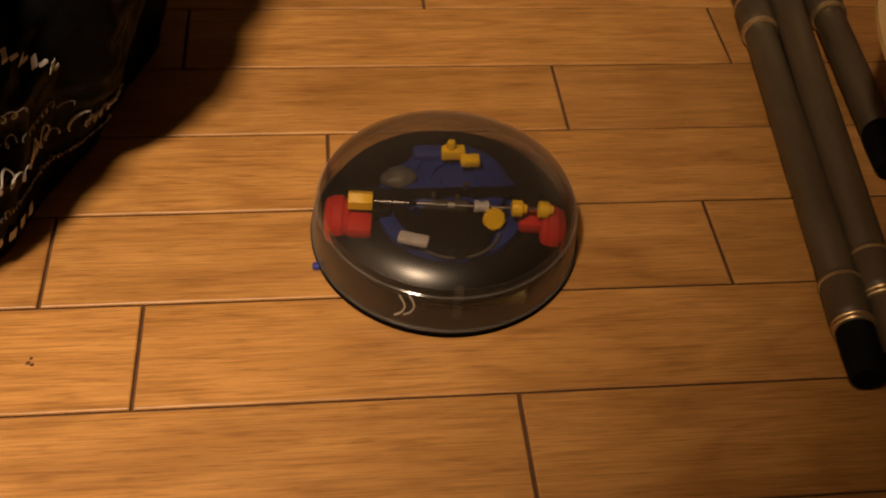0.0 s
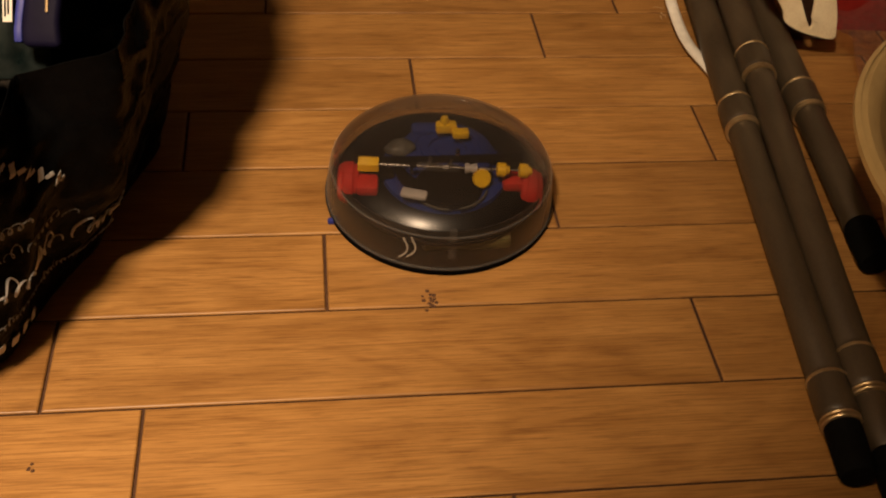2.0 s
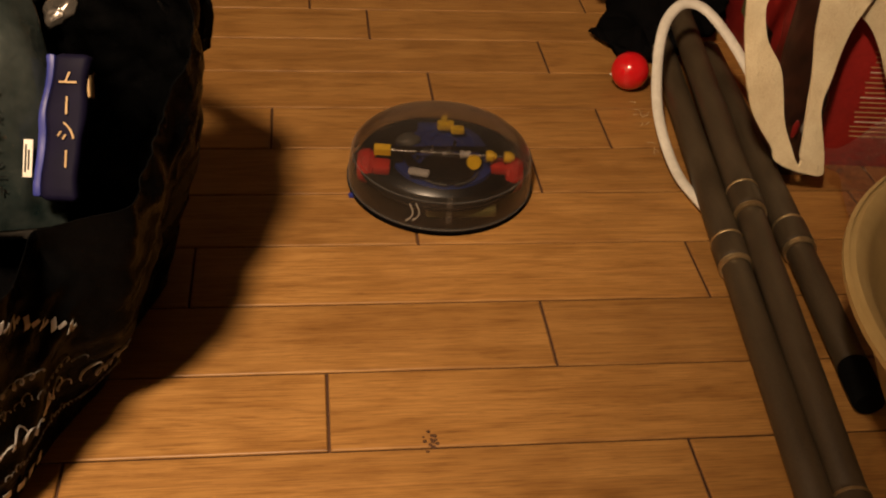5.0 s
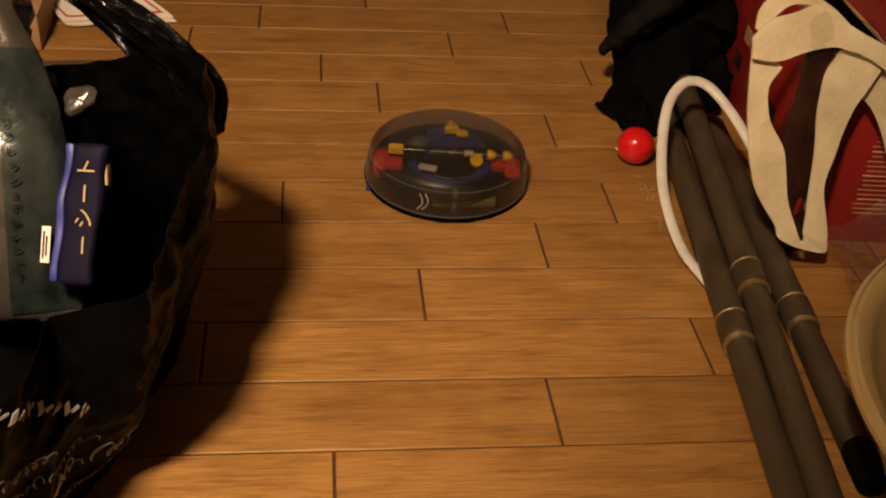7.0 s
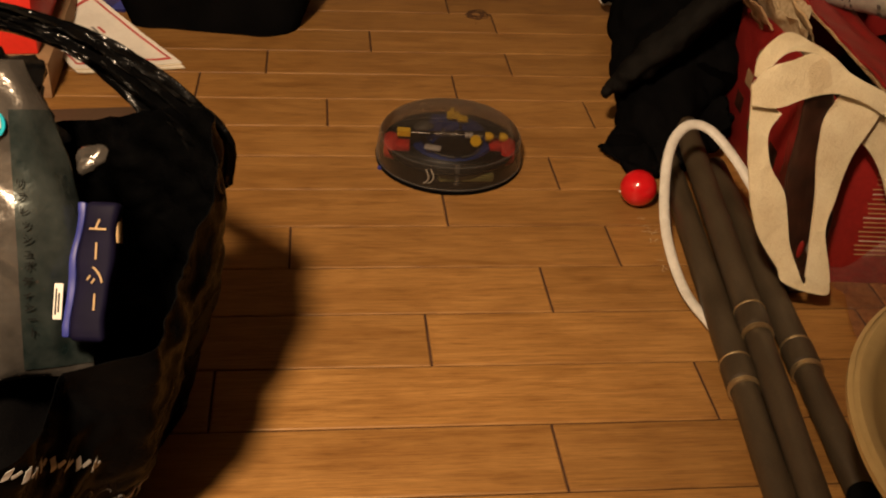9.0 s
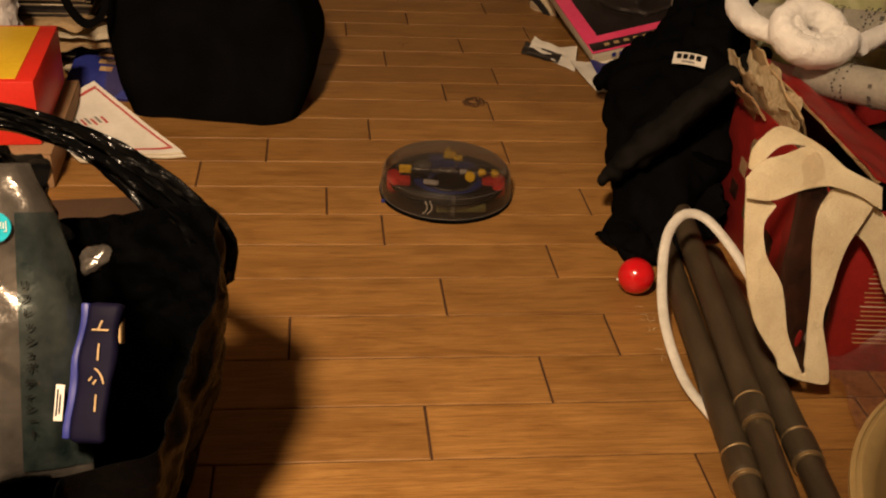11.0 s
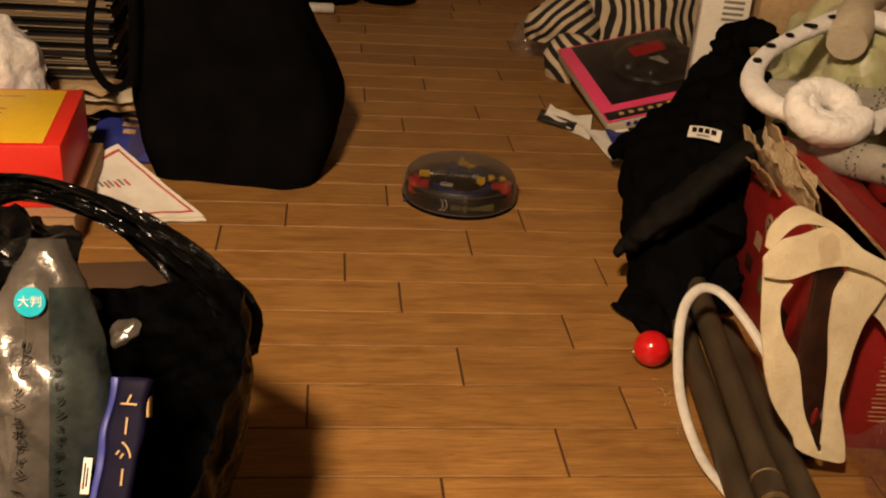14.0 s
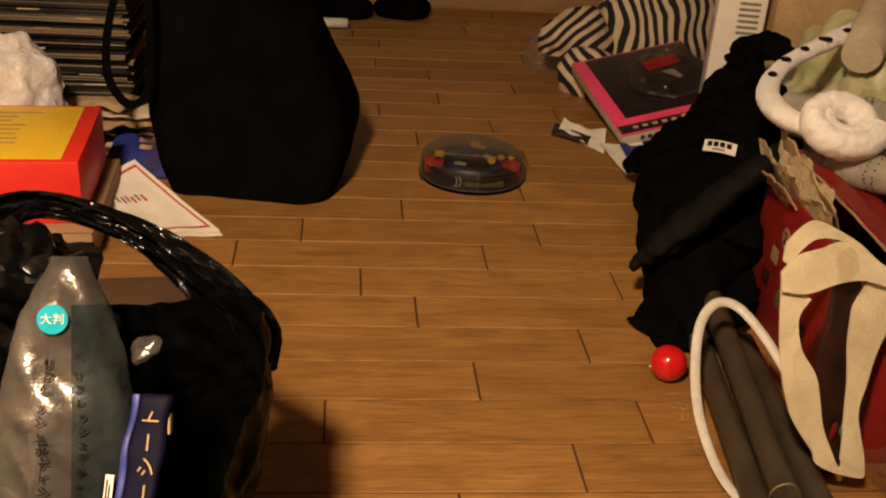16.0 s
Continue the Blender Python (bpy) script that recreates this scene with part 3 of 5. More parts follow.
def bag_wall(u, v):
    """The bag's skin: u round it (0.25 is the side towards the open floor), v from base to rim."""
    a = 2 * math.pi * u
    c, s = math.sin(a), -math.cos(a)
    n = ((abs(c) / 0.179) ** 5.26 + (abs(s) / 0.228) ** 5.26) ** (1 / 5.26)
    x, y = c / n, s / n
    c, s = math.copysign((abs(x) / 0.179) ** 2.63, x), math.copysign((abs(y) / 0.228) ** 2.63, y)
    peak = 0.080 * v * min(1.0, max(0.0, (x + 0.09) / 0.25)) ** 1.1 * min(1.0, max(0.0, (y + 0.03) / 0.2)) ** 1.2
    k = 0.84 + 0.16 * v ** 0.7 if x > 0 else 1.0
    x, y = x * k, y * (0.86 + 0.14 * min(1, v / 0.3))
    z = 0.262 * v + 0.022 * v * noise.noise(Vector((c * 1.3, s * 1.3, 3))) + peak
    z += 0.055 * v * min(1.0, max(0.0, (0.12 - x) / 0.2)) * min(1.0, max(0.0, -y / 0.12))
    # a broad side fold stands out over the middle; the nearer corner sags
    w = min(1.0, max(0.0, (y + 0.075) / 0.035))
    w = w * w * (3 - 2 * w)
    right = min(1.0, max(0.0, (x - 0.05) / 0.1))
    x += 0.050 * w * max(0.0, 1 - max(0.0, y + 0.04) / 0.27) * min(1.0, v * 1.3) * right
    z *= 1 - 0.07 * (1 - w) * v * right
    q = Vector((x * 7, y * 7, z * 3.2))
    fold = (0.5 - abs(noise.noise(q + Vector((2, 5, 1))))) * 0.030 + noise.noise(Vector((x * 26, y * 26, z * 9))) * 0.008
    crease = (0.5 - abs(noise.noise(Vector((x * 13 + z * 12, y * 13 - z * 10, z * 6))))) * 0.016 + (0.4 - abs(noise.noise(Vector((x * 34 - z * 22, y * 34 + z * 26, z * 20))))) * 0.007
    d = (fold + crease) * (0.35 + 0.65 * min(1, v * 2.0)) - 0.008
    return Vector((x + c * d, y + s * d, max(z, 0.002)))


def shopping_bag():
    b = thing("shopping_bag", BAG, "black glossy plastic shopping bag standing open on the floor", "bag")
    nu, nv = 260, 60
    rings = [[bag_wall(i / nu, j / nv) for i in range(nu)] for j in range(nv + 1)]
    inner = [[p + Vector((-p.x, -p.y, 0)).normalized() * 0.0012 for p in ring] for ring in rings[::-1]]
    floor_ring = [Vector((p.x * 0.97, p.y * 0.97, 0.004)) for p in inner[-1]]
    part("bag_skin", loft(rings + inner[:-1] + [floor_ring], caps=(True, True)), M["bag_black"], b)
    # far handle: a broad strip that arches over the opening
    up = []
    for c, h in (((0.160, 0.226, 0.235), (0.020, -0.006, 0.018)), ((0.150, 0.228, 0.282), (0.030, 0.0, 0.020)), ((0.108, 0.226, 0.330), (0.020, 0.004, 0.020)), ((0.050, 0.222, 0.372), (0.010, 0.004, 0.017)), ((-0.010, 0.220, 0.392), (0.002, 0.006, 0.014)), ((-0.075, 0.219, 0.398), (-0.004, 0.008, 0.013)), ((-0.130, 0.216, 0.375), (-0.016, 0.006, 0.015)), ((-0.165, 0.214, 0.320), (-0.024, 0.0, 0.018)), ((-0.172, 0.212, 0.25), (-0.024, 0, 0.006))):
        up.append((Vector(c), Vector(h)))
    cs, hs = smooth_line([c for c, _ in up], 14), smooth_line([q for _, q in up], 14)
    rings = []
    for i, (c, q) in enumerate(zip(cs, hs)):
        way = (cs[min(i + 1, len(cs) - 1)] - cs[max(i - 1, 0)]).normalized()
        nn = way.cross(q).normalized()
        row = []
        for k in range(29):
            w = k / 14 - 1
            pleat = 0.0045 * (0.4 - abs(noise.noise(Vector((w * 7.5, i * 0.05, 6))))) + 0.013 * noise.noise(Vector((w * 2.6, i * 0.035, 3))) + 0.006 * noise.noise(Vector((w * 6, i * 0.10, 9))) + 0.0040 * (0.3 - abs(noise.noise(Vector((w * 4 + i * 0.12, i * 0.22, 1)))))
            row.append(c + q * (w * 0.92) + nn * (pleat + 0.006 * w * w))
        rings.append(row + [p - nn * 0.0015 for p in row[::-1]])
    h = loft(rings, caps=(True, True))
    part("handle", h, M["bag_gloss"], b, "crumpled black plastic handle")
    side = heap((0.090, 0.036, 0.070), 17, 0.026, 24, 5, False, ridge=1.3)
    bmesh.ops.translate(side, vec=(-0.105, 0.185, 0.300), verts=side.verts)
    part("crumpled_side", side, M["bag_gloss"], b, "crumpled black plastic side of the mouth")
    rnd = random.Random(4)

    def round_at(y):
        x = 0.179 * max(0.0, 1 - (abs(y) / 0.228) ** 5.26) ** 0.19
        return 0.25 + math.atan2(y, x) / (2 * math.pi)

    def mark(y, v, w, hgt, lean=0.0, material=None, name="print_bar"):
        """A plain printed bar that follows the skin; w metres along the wall, hgt up it."""
        def f(s, t):
            uu, vv = round_at(y + w * s + lean * (t - 0.5)), v + hgt * t
            p = bag_wall(uu, vv)
            e = bag_wall(uu + 0.004, vv) - p
            g = bag_wall(uu, vv + 0.01) - p
            return p + e.cross(g).normalized() * 0.0022
        part(name, sheet(f, 4, 5, 0.0006), material or M["print_white"], b)

    def script(y0, y1, v0, slope, tall, pitch, thick, material, seed):
        """A running line of plain loops, like worn handwriting, that follows the skin."""
        r, pts, k = random.Random(seed), [], 0
        y = y0
        while y < y1:
            amp, wide = r.choice((0.45, 0.5, 0.55, 1.0)), r.uniform(0.8, 1.3)
            if r.random() < 0.12 and len(pts) > 8:
                stroke(pts, thick, material)
                pts = []
                y += pitch * 0.9
            for q in range(7):
                s_ = q / 7
                yy = y + pitch * wide * s_ - 0.38 * pitch * math.sin(2 * math.pi * s_) + 0.25 * pitch * amp * math.sin(math.pi * s_)
                vv = v0 + slope * (yy - y0) + tall * amp * (0.5 - 0.5 * math.cos(2 * math.pi * s_))
                pts.append(on_skin(yy, vv))
            y += pitch * wide
        stroke(pts, thick, material)

    def on_skin(y, v):
        uu = round_at(y)
        p = bag_wall(uu, v)
        return p + (bag_wall(uu + 0.004, v) - p).cross(bag_wall(uu, v + 0.01) - p).normalized() * 0.0020

    def stroke(pts, thick, material):
        if len(pts) > 2:
            part("print_line", tube(pts, lambda t: thick * (0.75 + 0.35 * math.sin(40 * t)), 5, 3, flat=0.5), material, b)

    # a slanting row of small white blocks, then running lines of worn print
    for i in range(8):
        mark(-0.172 + 0.0125 * i, 0.955 - 0.048 * i, 0.0055, 0.034, 0.004)
        mark(-0.167 + 0.0125 * i, 0.947 - 0.048 * i, 0.007, 0.012, 0.0)
    for y0, y1, v0, slope, tall, pitch, thick, m_ in (
            (-0.178, -0.125, 0.62, -0.9, 0.065, 0.010, 0.0011, M["print_grey"]),
            (-0.178, -0.075, 0.50, -0.8, 0.048, 0.0070, 0.0008, M["print_grey"]),
            (-0.180, 0.010, 0.36, -0.75, 0.085, 0.0100, 0.0013, M["print_white"]),
            (-0.170, 0.000, 0.235, -0.70, 0.030, 0.0045, 0.0006, M["print_grey"])):
        script(y0, y1, v0, slope, tall, pitch, thick, m_, int(1000 * tall))
    for i in range(4):
        mark(-0.180 + 0.016 * i, 0.105 - 0.010 * i, 0.008, 0.05, 0.004)
    return b


shopping_bag()


def wipes_pack():
    """A pillow pack of silver film standing in the bag, one sealed edge turned to the opening."""
    p = thing("wipes_pack", Matrix.Translation((-0.410, 0.448, 0.305)) @ Euler((radians(-28), radians(6), radians(14))).to_matrix().to_4x4(), "silver film pack of body wipes in the shopping bag", "pack")

    def skin(u, v):
        # u round the pillow, v up
        a = 2 * math.pi * u
        fat = max(0.0, math.sin(math.pi * min(max(v, 0.0), 1.0))) ** 0.5
        x, y = 0.056 * math.cos(a), 0.030 * math.sin(a) * fat + 0.001 * math.sin(a)
        if v > 0.5:
            x *= 1 - 0.72 * ((v - 0.5) / 0.5) ** 1.4
        z = 0.27 * (v - 0.5)
        k = noise.noise(Vector((x * 30, y * 30, z * 22 + 4))) * 0.004 + (0.4 - abs(noise.noise(Vector((x * 24 + z * 10, y * 40, z * 12))))) * 0.012
        return Vector((x + k * math.cos(a), y + k * math.sin(a), z))

    nu, nv = 72, 44
    left = bmesh.new()
    rings = [[skin(i / nu, j / nv) for i in range(nu)] for j in range(nv + 1)]
    part("film", loft(rings, caps=(True, True), bm=left), M["silver_film"], p)

    def on(u0, u1, v0, v1, name, material, label="", n=10):
        f = lambda s, t: skin(u0 + (u1 - u0) * s, v0 + (v1 - v0) * t) * 1.012
        return part(name, sheet(f, n, n, 0.0005), material, p, label)

    on(0.755, 0.97, 0.04, 0.84, "print_panel", M["teal_dark"], "teal grey printed panel", 24)
    on(0.66, 0.685, 0.05, 0.84, "seam", M["silver_film"])

    def printed(text, u, v, size, material, spin):
        at = skin(u, v)
        du, dv = (skin(u + 0.01, v) - at).normalized(), (skin(u, v + 0.01) - at).normalized()
        nn = du.cross(dv).normalized()
        du = dv.cross(nn)
        m = Matrix((du, dv, nn)).transposed().to_4x4()
        letters("lettering", text, size, material, p, Matrix.Translation(at + nn * 0.0042) @ m @ Matrix.Rotation(radians(spin), 4, "Z"))

    at = skin(0.70, 0.80)
    spot = lathe([(0.0004, 0.0012), (0.0122, 0.001), (0.0128, 0.0)], 32)
    du = (skin(0.71, 0.80) - at).normalized()
    dv = (skin(0.70, 0.81) - at).normalized()
    nn = du.cross(dv).normalized()
    tilt = Matrix((du, nn.cross(du), nn)).transposed().to_4x4()
    bmesh.ops.transform(spot, matrix=Matrix.Translation(at + nn * 0.0025) @ tilt, verts=spot.verts)
    part("round_mark", spot, M["teal"], p, "teal round mark")
    letters("lettering", "大判", 0.010, M["paper"], p, Matrix.Translation(at + nn * 0.0042) @ tilt)
    for i, ch in enumerate("リフレッシュボディシート"):
        printed(ch, 0.690 + 0.002 * (i % 2), 0.66 - 0.044 * i, 0.0108, M["ink"], -8)
    for i, ch in enumerate("リフレッシュボディシート"):
        printed(ch, 0.775, 0.62 - 0.042 * i, 0.0090, M["ink"], -6)
    return p


wipes_pack()


def sheet_pack():
    p = thing("sheet_pack", Matrix.Translation((-0.337, 0.424, 0.292)) @ Euler((radians(-36), radians(-3), radians(-10))).to_matrix().to_4x4(), "navy blue pack of sheets with gold lettering in the shopping bag", "pack")

    def bulge(bm):
        for v in bm.verts:
            v.co.x += 0.0030 * noise.noise(v.co * 40) + 0.004 * math.sin(18 * v.co.z)
            v.co.y += 0.0016 * noise.noise(v.co * 55 + Vector((3, 1, 2)))
        return bm

    sleeve = box(0.029, 0.018, 0.118, (0, 0, -0.078), 0.005, 3)
    bmesh.ops.subdivide_edges(sleeve, edges=[e for e in sleeve.edges if abs(e.verts[0].co.z - e.verts[1].co.z) > 0.05], cuts=14)
    part("sleeve", bulge(sleeve), M["navy_print"], p)
    band = box(0.0065, 0.0165, 0.114, (-0.0172, 0.0005, -0.075), 0.002)
    bmesh.ops.subdivide_edges(band, edges=[e for e in band.edges if abs(e.verts[0].co.z - e.verts[1].co.z) > 0.05], cuts=14)
    part("edge_band", bulge(band), M["blue_print"], p, "bright blue side band")
    part("gold_edge", box(0.004, 0.012, 0.030, (0.0155, 0.003, 0.006), 0.0015, turn=Matrix.Rotation(radians(-6), 4, "Y")), M["gold_print"], p, "gold corner")
    for i, ch in enumerate("シート"):
        letters("lettering", ch, 0.0175, M["gold_print"], p, pose(0.003, -0.0108, -0.022 + 0.0205 * i, 90, 0, 0) @ Matrix.Rotation(radians(90), 4, "Z"))
    letters("lettering", "ー", 0.0175, M["gold_print"], p, pose(0.004, -0.0108, -0.044, 90, 0, 0) @ Matrix.Rotation(radians(90), 4, "Z"))
    part("price_label", box(0.0075, 0.0012, 0.030, (-0.0275, -0.0118, -0.060), 0.0003), M["paper"], p, "white price label")
    part("label_bar", box(0.0012, 0.0008, 0.022, (-0.0290, -0.0129, -0.056), 0), M["ink"], p)
    part("label_bar", box(0.0012, 0.0008, 0.016, (-0.0265, -0.0129, -0.054), 0), M["ink"], p)
    return p


sheet_pack()
clip_ = thing("film_wrapper", pose(-0.352, 0.50, 0.335, 20, -30, 30), "small crumpled clear film wrapper in the shopping bag", "wrapper")
part("film", heap((0.014, 0.009, 0.008), 3, 0.005, 70, 3, False), M["silver_film"], clip_)
book = thing("boxed_item", pose(-0.545, 0.42, 0.006, 0, 0, -12), "pale carton with small print standing in the shopping bag", "carton")
part("carton", box(0.06, 0.10, 0.30, (0, 0, 0), 0.002), M["paper"], book)
for k in range(7):
    part("print_bar", box(0.0012, 0.05 - 0.006 * (k % 3), 0.003, (0.0305, -0.01, 0.285 - 0.008 * k), 0), M["ink"], book)
filler = thing("wrapped_goods", pose(-0.475, 0.47, 0.006), "dark wrapped goods filling the shopping bag", "goods")
part("wrap", heap((0.115, 0.165, 0.10), 8, 0.02, 9, 4), M["cloth_black"], filler)


# ---- poles, hose and ball ----
def pole(foot, head, rings, tip):
    a, b = Vector(foot), Vector(head)
    ln = (b - a).length
    p = thing("telescopic_pole", Matrix.Translation(a) @ (b - a).to_track_quat("Z", "Y").to_matrix().to_4x4(), "grey brown telescopic pole with brass rings on the floor", "pole", "poles lying side by side")
    # sections grow thicker from the tip upwards, with a collar at each change
    radii = (0.0150, 0.0164, 0.0182) if len(rings) > 1 else (0.0162, 0.0182)
    ends = [0.030, *rings, ln]
    for k, r in enumerate(radii):
        z0, z1 = ends[k], ends[k + 1]
        part("shaft", lathe([(r - 0.001, z0), (r, z0 + 0.002), (r, z1 - 0.002), (r - 0.001, z1 + 0.004)], 24, caps=(True, True)), M["pole"], p)
    for z, r in zip(rings, radii[1:]):
        part("collar", lathe([(r - 0.0016, z), (r + 0.0008, z + 0.004), (r + 0.0014, z + 0.008), (r + 0.0014, z + 0.036), (r + 0.0006, z + 0.044), (r, z + 0.048)], 24), M["pole"], p)
        for d in (-0.0045, 0.0):
            part("ring", lathe([(r - 0.0014, z + d - 0.0020), (r + 0.0008, z + d - 0.0012), (r + 0.0013, z + d), (r + 0.0008, z + d + 0.0012), (r - 0.0014, z + d + 0.0020)], 24), M["pole_ring"], p, "worn brass ring")
        part("ring", lathe([(r, z + 0.040), (r + 0.0018, z + 0.0415), (r + 0.0018, z + 0.0435), (r, z + 0.045)], 24), M["pole_ring"], p)
    if tip:
        r = radii[0]
        part("rubber_tip", lathe([(r - 0.0016, -0.024), (r - 0.0002, -0.020), (r + 0.0005, 0.020), (r + 0.0003, 0.027), (r - 0.002, 0.031)], 24, caps=(True, False)), M["rubber"], p, "black rubber tip")
    return p


pole((0.2830, 0.110, 0.0170), (0.3950, 1.10, 0.0200), (0.030, 0.428), True)
pole((0.3080, 0.075, 0.0205), (0.4320, 1.135, 0.0500), (0.088, 0.540), True)
pole((0.3985, 0.345, 0.0180), (0.460, 1.04, 0.0205), (0.218,), True)

hose = tube([(0.338, 0.652, 0.008), (0.320, 0.73, 0.014), (0.316, 0.82, 0.042), (0.326, 0.89, 0.082), (0.344, 0.940, 0.116), (0.372, 0.964, 0.134), (0.402, 0.957, 0.131), (0.430, 0.92, 0.108), (0.452, 0.87, 0.078), (0.470, 0.82, 0.046), (0.484, 0.765, 0.018)], 0.0074, 12, 10, flat=0.62)
tagged(part("hose", hose, M["hose"]), "white flexible hose bent in a loop round the poles", "hose")

ball = thing("ball", pose(0.3175, 0.968, 0.0275), "glossy red ball on the floor beside the poles", "ball")
bb = bmesh.new()
bmesh.ops.create_uvsphere(bb, u_segments=48, v_segments=32, radius=0.0275)
part("shell", bb, M["red_gloss"], ball)
# Stands in for a tiny pale dot on the floor left of the ball.
pale_dot = lathe([(0.0004, 0.0020), (0.0012, 0.0017), (0.0017, 0.0), (0.0018, -0.002)], 14)
bmesh.ops.transform(pale_dot, matrix=pose(-0.0272, 0.0, -0.006, 0, -95, 0), verts=pale_dot.verts)
part("pale_dot", pale_dot, M["wire"], ball, "small pale dot at the side of the ball")


# ---- cream basin ----
basin = thing("basin", pose(0.605, 0.238, 0), "large round cream plastic tub on the floor by the poles", "tub")
part("bowl", lathe([(0.0005, 0.004), (0.165, 0.004), (0.175, 0.0), (0.185, 0.004), (0.235, 0.07), (0.280, 0.162), (0.288, 0.170), (0.2955, 0.173), (0.2955, 0.179), (0.289, 0.183), (0.280, 0.180), (0.272, 0.170), (0.230, 0.078), (0.18, 0.013), (0.0005, 0.012)], 128), M["basin"], basin)
part("rim_bead", lathe([(0.2945, 0.1730), (0.2990, 0.1745), (0.2990, 0.1800), (0.2945, 0.1822)], 128), M["basin"], basin)


# ---- red carton with torn top, webbing strap, bubble film ----
BX = pose(0.715, 0.985, 0, 0, 0, -4)


def red_carton():
    c = thing("red_carton", BX, "red printed cardboard box with a torn open top", "box")
    sx, sy, h = 0.40, 0.46, 0.245
    for name, bx, at in (("side_panel", (0.004, sy, h), (-sx / 2, 0, 0)), ("side_panel", (0.004, sy, h), (sx / 2, 0, 0)), ("end_panel", (sx - 0.006, 0.004, h), (0, -sy / 2, 0)), ("end_panel", (sx - 0.006, 0.004, h), (0, sy / 2, 0)), ("bottom_panel", (sx - 0.006, sy - 0.01, 0.004), (0, 0, 0.001))):
        part(name, box(*bx, at, 0.001), M["carton_red"], c)

    def flap(name, a, b, reach, lift, seed, material):
        a, b = Vector(a), Vector(b)
        def f(u, v):
            p = a.lerp(b, u)
            jag = 1 + 0.35 * noise.noise(Vector((u * 9, seed, 0))) + 0.18 * noise.noise(Vector((u * 31, seed, 1)))
            q = p + Vector(reach) * (v * jag) + Vector((0, 0, lift * v * v))
            return q + Vector((0, 0, 0.006 * noise.noise(Vector((u * 7, v * 5, seed)))))
        return part(name, sheet(f, 36, 8, 0.003), material, c, "torn cardboard flap")

    def board(name, p0, p1, q0, q1, seed, material, label, tear=0.012, wave=0.006):
        """A torn panel between two lines, its free edges ragged."""
        p0, p1, q0, q1 = (BX.inverted() @ Vector(q) for q in (p0, p1, q0, q1))
        def f(u, v):
            p, q = p0.lerp(p1, u), q0.lerp(q1, u)
            w = v + (tear / max((q - p).length, 0.01)) * (1 - v) * (noise.noise(Vector((u * 8, seed, 0))) + 0.25 * noise.noise(Vector((u * 26, seed, 5))))
            return p.lerp(q, w) + Vector((0, 0, wave * noise.noise(Vector((u * 6, v * 4, seed)))))
        return part(name, sheet(f, 40, 10, 0.0032), material, c, label)

    board("flap", (0.536, 1.165, 0.300), (0.533, 0.775, 0.286), (0.632, 1.20, 0.268), (0.640, 0.765, 0.248), 1.0, M["carton_red"], "torn red cardboard flap")
    board("flap_edge", (0.533, 1.160, 0.297), (0.530, 0.775, 0.283), (0.540, 1.165, 0.294), (0.537, 0.775, 0.280), 1.0, M["paper_tan"], "raw torn cardboard edge", 0.002, 0.004)
    inv = BX.inverted()
    for ya, yb, lean, top, sd in ((0.955, 1.13, -0.020, 0.046, 91), (1.06, 1.215, -0.034, 0.060, 92), (0.99, 1.20, -0.004, 0.066, 93)):
        def f(u, v, ya=ya, yb=yb, lean=lean, top=top, sd=sd):
            torn = 1 + 0.30 * noise.noise(Vector((u * 3, sd, 0))) + 0.08 * noise.noise(Vector((u * 17, sd, 4)))
            crease = (0.35 - abs(noise.noise(Vector((u * 5 + v, v * 2.2, sd))))) * 0.010 * v
            return inv @ Vector((0.524 + lean * v + crease, ya + (yb - ya) * u, 0.236 + top * v * torn + 0.5 * crease))
        part("liner", sheet(f, 44, 14, 0.0012), M["liner_paper"], c, "crumpled cream liner paper")
    board("liner", (0.514, 0.96, 0.286), (0.530, 1.22, 0.318), (0.540, 0.98, 0.236), (0.545, 1.22, 0.24), 6.0, M["paper_tan"], "crumpled tan liner paper", 0.006, 0.007)
    board("flap", (0.492, 1.085, 0.268), (0.488, 1.205, 0.258), (0.515, 1.075, 0.235), (0.512, 1.215, 0.235), 8.0, M["carton"], "torn brown cardboard flap", 0.007, 0.008)
    flap("flap", (0.196, -0.225, h), (0.196, 0.225, h), (-0.17, 0.0, 0.02), 0.0, 12.0, M["carton_red"])
    # printed pictures on the side towards the floor
    x = -sx / 2 - 0.0028
    disc_ = lathe([(0.0004, 0.0006), (0.017, 0.0006), (0.018, 0.0)], 28)
    bmesh.ops.transform(disc_, matrix=pose(x, 0.10, 0.175, 0, -90, 0), verts=disc_.verts)
    part("printed_disc", disc_, M["carton"], c)
    letters("lettering", "2", 0.026, M["ink"], c, pose(x - 0.001, 0.10, 0.175, 90, 0, -90))
    for y, z, s, m_ in ((0.13, 0.120, 0.030, "carton"), (0.15, 0.070, 0.034, "maroon"), (0.075, 0.065, 0.032, "circuit"), (0.03, 0.11, 0.030, "maroon"), (-0.03, 0.07, 0.034, "maroon")):
        part("printed_picture", box(0.0008, s, s * 0.8, (x, y, z), 0, turn=None), M[m_], c)
    for i in range(6):
        part("print_bar", box(0.0008, 0.006, 0.014, (x, 0.185 - 0.011 * i, 0.215), 0), M["carton"], c)
    # small white print on the near end
    rnd = random.Random(2)
    for i in range(24):
        ln = rnd.uniform(0.09, 0.15) if i % 7 else 0.05
        part("print_bar", box(ln, 0.0008, 0.0013, (-0.145 + ln / 2 + 0.002 * (i % 3), -sy / 2 - 0.0026, 0.212 - 0.0072 * i), 0), M["gold_print"] if i % 5 else M["paper_cream"], c)
    return c


red_carton()

